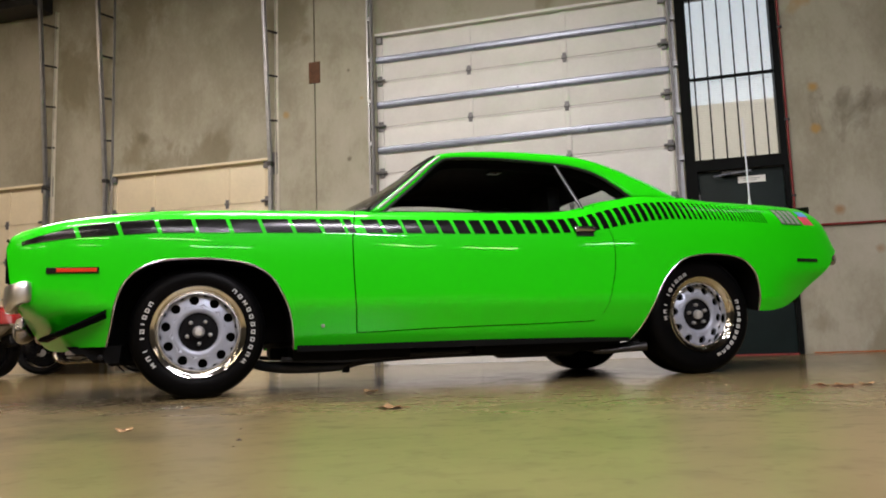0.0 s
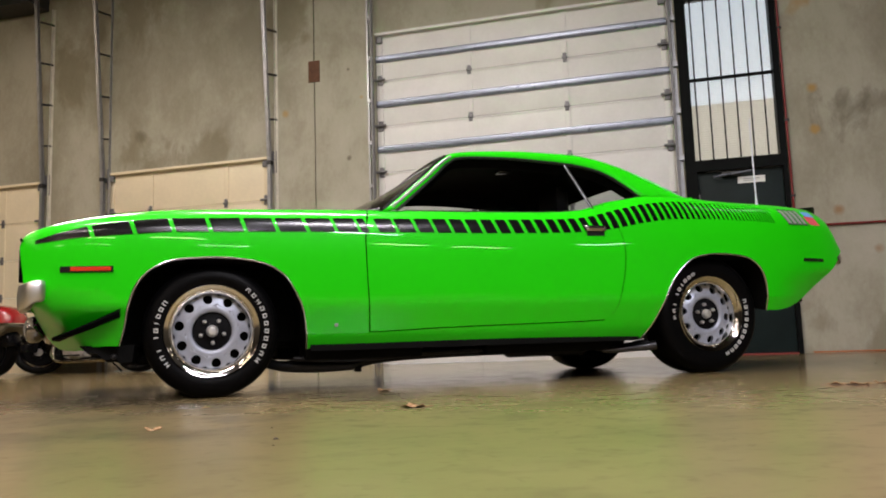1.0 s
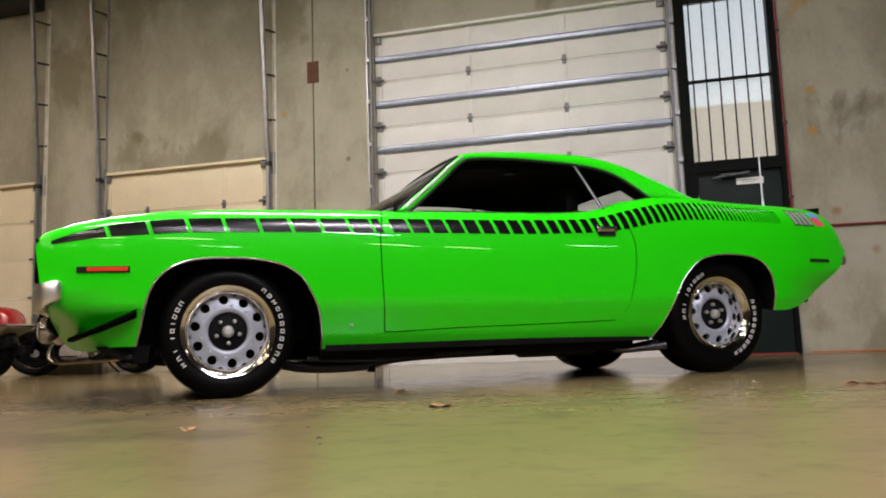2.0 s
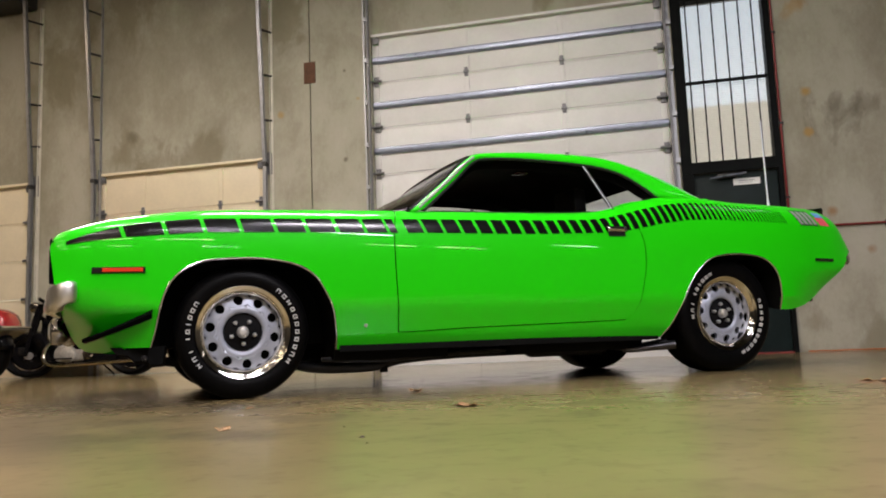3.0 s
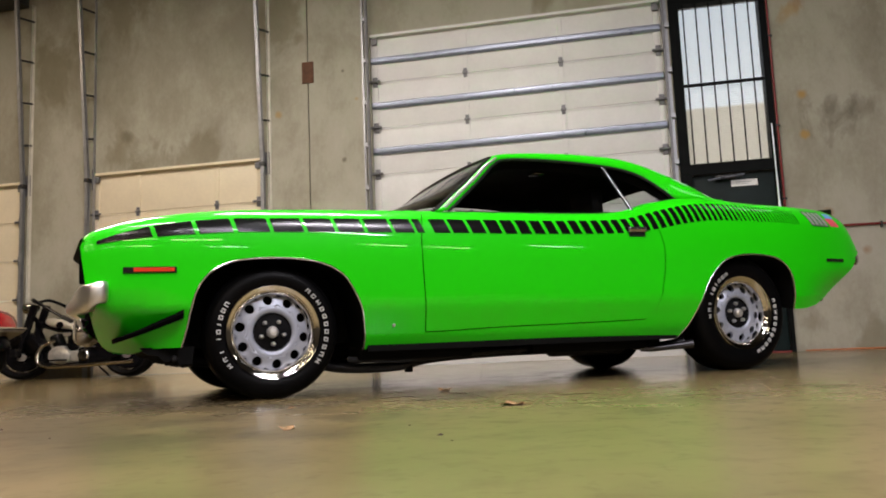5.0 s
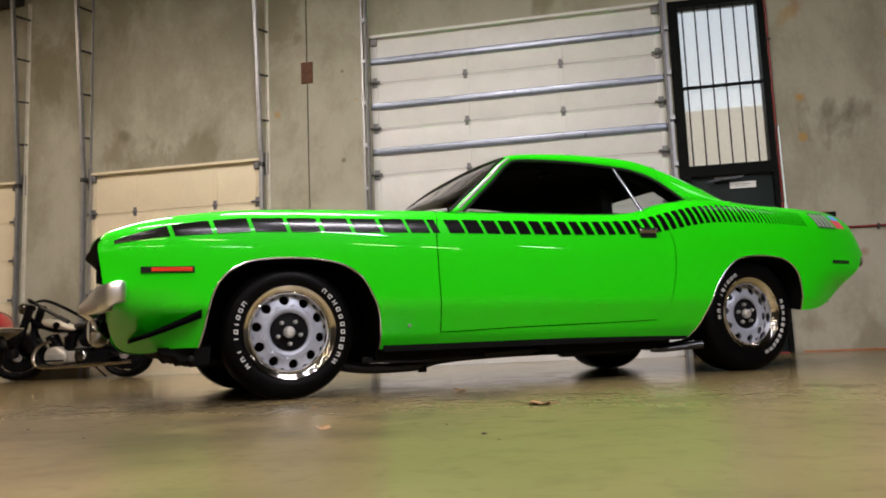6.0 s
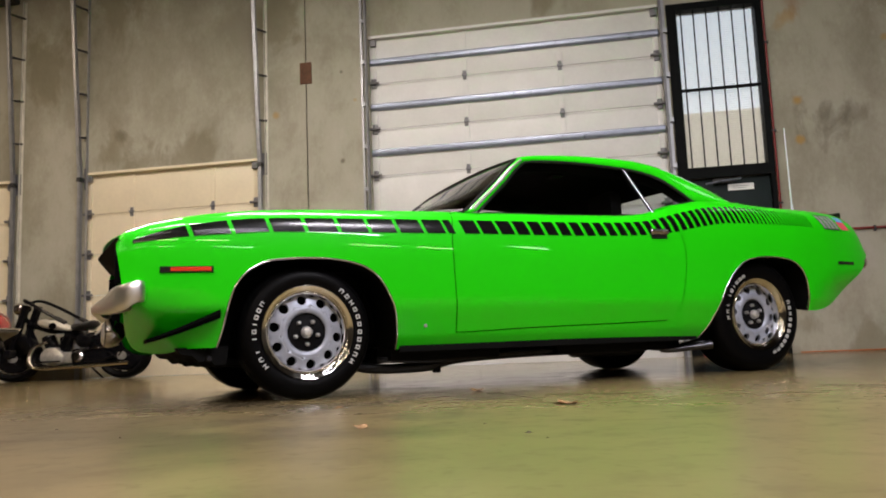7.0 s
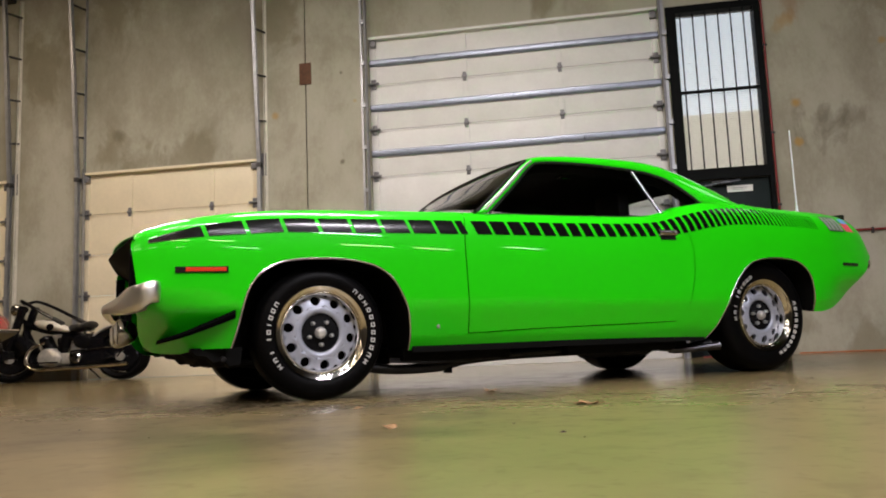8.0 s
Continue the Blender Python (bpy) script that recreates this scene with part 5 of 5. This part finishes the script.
def motorcycle(m, tank_mat, label, steer, bags=False):
    """Low bobber: x runs from the rear wheel to the front."""
    bike = thing("motorcycle", m, label, "motorcycle", "parked motorcycles")
    spoked_wheel(bike, 0.0, 0.29, 0.065)
    spoked_wheel(bike, 1.30, 0.30, 0.078, steer)
    frame_pts = [[(1.14, 0, 0.74), (1.0, 0.09, 0.30), (0.92, 0.11, 0.20), (0.45, 0.11, 0.20), (0.05, 0.09, 0.29)], [(1.14, 0, 0.76), (0.75, 0.03, 0.62), (0.42, 0.06, 0.50), (0.05, 0.09, 0.29)]]
    bm = bmesh.new()
    for pts in frame_pts:
        for s in (1, -1):
            tube(bm, smooth_curve([(x, s * y, z) for x, y, z in pts], 4), 0.021, 8)
    tube(bm, [(1.10, 0, 0.70), (1.17, 0, 0.82)], 0.025, 10)
    part("frame", bm, bike_black, bike)
    # fork, bars, head lamp
    fork = bmesh.new()
    for s in (1, -1):
        tube(fork, [(1.30, s * 0.095, 0.30), (1.22, s * 0.095, 0.56), (1.215, s * 0.095, 0.57), (1.09, s * 0.095, 0.98)], [0.030, 0.030, 0.044, 0.044], 10)
    part("fork", fork, bike_black, bike)
    bars = smooth_curve([(0.55, -0.21, 0.73), (0.70, -0.21, 0.82), (0.93, -0.19, 0.965), (1.09, -0.13, 1.05), (1.14, 0, 1.02), (1.09, 0.13, 1.05), (0.93, 0.19, 0.965), (0.70, 0.21, 0.82), (0.55, 0.21, 0.73)], 5)
    hb = part("handlebar", tube(bmesh.new(), bars, 0.021, 8), bike_black, bike)
    for s in (1, -1):
        part("grip", tube(bmesh.new(), [(0.545, s * 0.21, 0.727), (0.66, s * 0.21, 0.796)], 0.027, 8), leather, hb)
    hl = part("head_lamp", lathe(bmesh.new(), [(0, -0.13), (0.04, -0.12), (0.075, -0.06), (0.085, 0.0), (0.08, 0.015)], 24, "x", (1.25, 0, 0.945)), worn_chrome, bike)
    part("lens", lathe(bmesh.new(), [(0.08, 0.012), (0.05, 0.03), (0, 0.036)], 24, "x", (1.25, 0, 0.945)), lamp_glass, hl)
    # tank
    rows = []
    for x, z, wd, hh in ((0.56, 0.640, 0.02, 0.012), (0.62, 0.653, 0.075, 0.032), (0.72, 0.688, 0.115, 0.052), (0.84, 0.722, 0.125, 0.064), (0.93, 0.742, 0.105, 0.060), (0.985, 0.757, 0.055, 0.040), (1.0, 0.760, 0.01, 0.01)):
        rows.append([(x, wd * math.cos(t), z + hh * math.sin(t)) for t in np.linspace(0, 2 * math.pi, 18, endpoint=False)])
    bm = bmesh.new()
    grid(bm, rows, close_v=True)
    tk = part("tank", bm, tank_mat, bike)
    for s in (1, -1):
        part("tank_badge", lathe(bmesh.new(), [(0, s * 0.012), (0.04, s * 0.010), (0.045, 0)], 16, "y", (0.76, s * 0.118, 0.695)), bike_black, tk)
    part("filler_cap", lathe(bmesh.new(), [(0.03, -0.02), (0.03, 0.012), (0, 0.016)], 14, "z", (0.86, 0, 0.785)), worn_chrome, tk)
    # seat
    rows = []
    for x, z, wd, hh in ((0.33, 0.715, 0.05, 0.02), (0.355, 0.705, 0.12, 0.05), (0.41, 0.685, 0.15, 0.058), (0.49, 0.67, 0.12, 0.055), (0.58, 0.675, 0.07, 0.045), (0.61, 0.69, 0.02, 0.015)):
        rows.append([(x, wd * math.cos(t), z + hh * math.sin(t)) for t in np.linspace(0, 2 * math.pi, 14, endpoint=False)])
    bm = bmesh.new()
    vs = grid(bm, rows, close_v=True)
    bm.faces.new(vs[0]), bm.faces.new(vs[-1])
    part("seat", bm, leather, bike)
    bm = bmesh.new()
    for y in (-0.07, 0.07):
        tube(bm, [(0.40 + 0.03 * math.cos(0.7 * k), y + 0.03 * math.sin(0.7 * k), 0.56 + 0.0035 * k) for k in range(30)], 0.005, 5)
    part("seat_spring", bm, worn_chrome, bike)
    # fenders
    for x, r, a0, a1, nm, skirt in ((0.0, 0.325 if bags else 0.395, 5, 175, "rear_fender", 0.12), (1.30, 0.335, -5, 165, "front_fender", 0.18)):
        bm = bmesh.new()
        grid(bm, [[(x + (r + dz) * math.cos(radians(a)), y, 0.295 + (r + dz) * math.sin(radians(a))) for y, dz in ((-0.095, -skirt), (-0.09, -0.03), (-0.05, 0.0), (0, 0.012), (0.05, 0.0), (0.09, -0.03), (0.095, -skirt))] for a in np.linspace(a0, a1, 16)])
        fd = solid(part(nm, bm, bike_black, bike), 0.003)
        if nm == "rear_fender" and not bags:
            part("edge_strip", tube(bmesh.new(), [(x + (r + 0.004) * math.cos(radians(a)), 0.06, 0.295 + (r + 0.004) * math.sin(radians(a))) for a in np.linspace(8, 172, 24)], 0.008, 6), satin_trim, fd)
            for q in (1, -1):
                part("fender_stay", tube(bmesh.new(), [(0.0, q * 0.11, 0.29), (-0.20, q * 0.11, 0.60)], 0.009, 6), bike_black, fd)
    # engine
    part("crankcase", lathe(boxes((0.50, 0.86, -0.10, 0.10, 0.22, 0.36), bevel=0.03), [(0, -0.13), (0.10, -0.13), (0.125, -0.11), (0.125, 0.11), (0.10, 0.13), (0, 0.13)], 24, "y", (0.78, 0, 0.30)), alloy, bike)
    for tilt, x in ((-18, 0.70), (24, 0.80)):
        prof = [(0.0, 0.0)]
        for k in range(7):
            prof += [(0.072, k * 0.026), (0.072, k * 0.026 + 0.010), (0.055, k * 0.026 + 0.011), (0.055, k * 0.026 + 0.025)]
        prof += [(0.075, 0.185), (0.07, 0.225), (0.03, 0.245), (0, 0.245)]
        bm = lathe(bmesh.new(), prof, 18, "z")
        part("cylinder", bm, bike_black, bike).matrix_local = pose(x, 0, 0.36, 0, tilt, 0)
    part("gearbox", boxes((0.14, 0.54, -0.12, 0.12, 0.20, 0.40), bevel=0.04), bike_black, bike)
    part("battery_box", boxes((0.16, 0.32, -0.10, 0.10, 0.40, 0.56), bevel=0.03), bike_black, bike)
    part("primary_cover", lathe(bmesh.new(), [(0, 0.15), (0.055, 0.15), (0.07, 0.135), (0.07, 0.10)], 24, "y", (0.46, 0, 0.30)), worn_chrome, bike)
    part("air_cleaner", lathe(bmesh.new(), [(0, -0.19), (0.06, -0.19), (0.075, -0.17), (0.075, -0.10), (0, -0.10)], 24, "y", (0.75, 0, 0.52)), worn_chrome, bike)
    part("oil_tank", lathe(bmesh.new(), [(0, -0.13), (0.06, -0.13), (0.095, -0.11), (0.10, 0.0), (0.095, 0.11), (0.06, 0.13), (0, 0.13)], 20, "y", (0.40, 0, 0.50)), bike_black, bike)
    part("backbone", tube(bmesh.new(), [(1.12, 0, 0.74), (0.86, 0, 0.645), (0.50, 0, 0.605)], 0.038, 10), bike_black, bike)
    part("rocker_box", boxes((0.66, 0.76, -0.07, 0.07, 0.555, 0.60), bevel=0.015), alloy, bike)
    part("tool_box", boxes((0.10, 0.30, -0.16, -0.10, 0.34, 0.50), bevel=0.02), bike_black, bike)
    for s, mat in ((1, brass), (-1, brass)):
        path = smooth_curve([(0.86, s * 0.06, 0.50), (0.98, s * 0.12, 0.42), (1.0, s * 0.16, 0.26), (0.90, s * 0.17, 0.17), (0.6, s * 0.17, 0.165), (0.1, s * 0.17, 0.185), (-0.15, s * 0.17, 0.20)], 5)
        part("exhaust_pipe", tube(bmesh.new(), path, 0.021, 10), mat, bike)
    if not bags:
        part("tail_lamp", lathe(bmesh.new(), [(0, -0.05), (0.03, -0.045), (0.035, 0.0), (0, 0.01)], 14, "x", (-0.43, 0, 0.36)), bike_red, bike)
    part("plate_bracket", boxes((-0.43, -0.37, -0.05, 0.05, 0.26, 0.34), bevel=0.005), bike_black, bike)
    if bags:
        bm = bmesh.new()
        vs = grid(bm, [[(x0, -w, z), (0.42, -w, z), (0.42, w, z), (x0, w, z)] for x0, w, z in ((-0.10, 0.14, 0.38), (-0.22, 0.17, 0.44), (-0.36, 0.20, 0.52), (-0.36, 0.20, 0.535))], close_v=True)
        bm.faces.new(vs[0]), bm.faces.new(vs[-1])
        bmesh.ops.bevel(bm, geom=bm.edges[:], offset=0.012, segments=2, affect="EDGES")
        bag = part("top_case", bm, bag_grey, bike, "grey case with a red domed lid and a bright band")
        part("band", boxes((-0.368, 0.428, -0.206, 0.206, 0.535, 0.56), bevel=0.01), worn_chrome, bag)
        rows = []
        for zz, k in ((0.56, 1.0), (0.61, 0.99), (0.67, 0.92), (0.715, 0.78), (0.745, 0.55), (0.755, 0.2)):
            rows.append([(0.03 + 0.38 * k * math.copysign(abs(math.cos(t)) ** 0.6, math.cos(t)), 0.195 * k * math.copysign(abs(math.sin(t)) ** 0.6, math.sin(t)), zz) for t in np.linspace(0, 2 * math.pi, 24, endpoint=False)])
        bm = bmesh.new()
        vs = grid(bm, rows, close_v=True)
        bm.faces.new(vs[-1])
        part("lid", bm, bike_red, bag)
    part("carburettor", lathe(bmesh.new(), [(0, -0.05), (0.028, -0.05), (0.034, 0.0), (0.026, 0.05), (0, 0.05)], 14, "z", (0.62, -0.05, 0.50)), alloy, bike)
    part("timing_cover", lathe(bmesh.new(), [(0, 0.165), (0.07, 0.16), (0.10, 0.14), (0.105, 0.12)], 22, "y", (0.72, 0, 0.29)), alloy, bike)
    part("chain_guard", tube(bmesh.new(), [(0.48, 0.12, 0.36), (0.24, 0.12, 0.40), (-0.02, 0.12, 0.42)], 0.02, 6, flat=0.5), worn_chrome, bike)
    part("foot_board", boxes((0.62, 0.88, 0.17, 0.27, 0.235, 0.255), bevel=0.006), bike_black, bike)
    part("kick_stand", tube(bmesh.new(), [(0.5, -0.12, 0.20), (0.42, -0.27, 0.012)], 0.011, 6), bike_black, bike)
    return bike


motorcycle(pose(-6.08, 8.2, 0, 0, 0, 176) @ Matrix.Diagonal((1.18, 1.0, 0.92, 1)), bike_cream, "low black bobber motorcycle with a cream tank", 0.35)
motorcycle(pose(-7.09, 7.02, 0, 0, 0, 184) @ Matrix.Diagonal((1.1, 1.1, 1.05, 1)), bike_red, "black touring motorcycle with a grey top case under a red lid", -0.2, True)


# ---- leaves and crumbs on the floor ----
def leaf(x, y, size, turn, curl):
    bm = bmesh.new()
    outline = []
    n = 30
    for k in range(n):
        a = 2 * math.pi * k / n
        r = size * (0.62 + 0.30 * abs(math.sin(2.5 * a + 0.6)) ** 0.7) * (1.0 + 0.15 * math.cos(a))
        outline.append((r * math.cos(a), r * math.sin(a) * 0.75))
    rings = []
    for f in (0.02, 0.35, 0.7, 1.0):
        rings.append([(px * f, py * f, 0.002 + curl * size * (0.25 * f * f + 0.5 * (f * py / size) ** 2) + 0.004 * f * math.sin(px * 90 + py * 70)) for px, py in outline])
    grid(bm, rings, close_v=True)
    low = min(v.co.z for v in bm.verts)
    bmesh.ops.translate(bm, verts=bm.verts, vec=(0, 0, 0.001 - low))
    tube(bm, [(size * 0.6, 0, 0.004), (size * 1.4, size * 0.15, 0.004)], 0.0015, 4)
    ob = part("leaf", bm, leaf_mat)
    ob.location, ob.rotation_euler = (x, y, 0), (0, 0, turn)
    solid(ob, 0.0008)
    return tagged(ob, "small dry curled brown leaf on the concrete floor", "leaf", "fallen leaves")


for x, y, size, turn, curl in ((-0.868, 2.635, 0.052, 0.3, 0.32), (-1.312, 3.578, 0.045, 1.2, 0.5), (-1.409, 1.963, 0.034, 2.0, 0.3), (0.70, 3.50, 0.05, 0.2, 0.25), (0.64, 3.52, 0.035, 2.4, 0.4), (0.80, 3.56, 0.04, 1.1, 0.3), (-1.72, 2.71, 0.015, 0.4, 0.5)):
    leaf(x, y, size, turn, curl)
rng = random.Random(4)
bm = bmesh.new()
for k in range(60):
    x, y = rng.uniform(-3.2, 1.6), rng.uniform(1.3, 6.5)
    r = rng.uniform(0.003, 0.008)
    b2 = [bm.verts.new((x + r * math.cos(a) * rng.uniform(0.6, 1.4), y + r * math.sin(a) * rng.uniform(0.6, 1.4), 0.0005)) for a in np.linspace(0, 2 * math.pi, 6, endpoint=False)]
    tip = bm.verts.new((x, y, r * 0.7))
    for i in range(6):
        bm.faces.new((b2[i], b2[(i + 1) % 6], tip))
tagged(part("floor_grit", bm, speck_mat), "dark crumbs and grit scattered on the floor", "grit", kind="stuff")
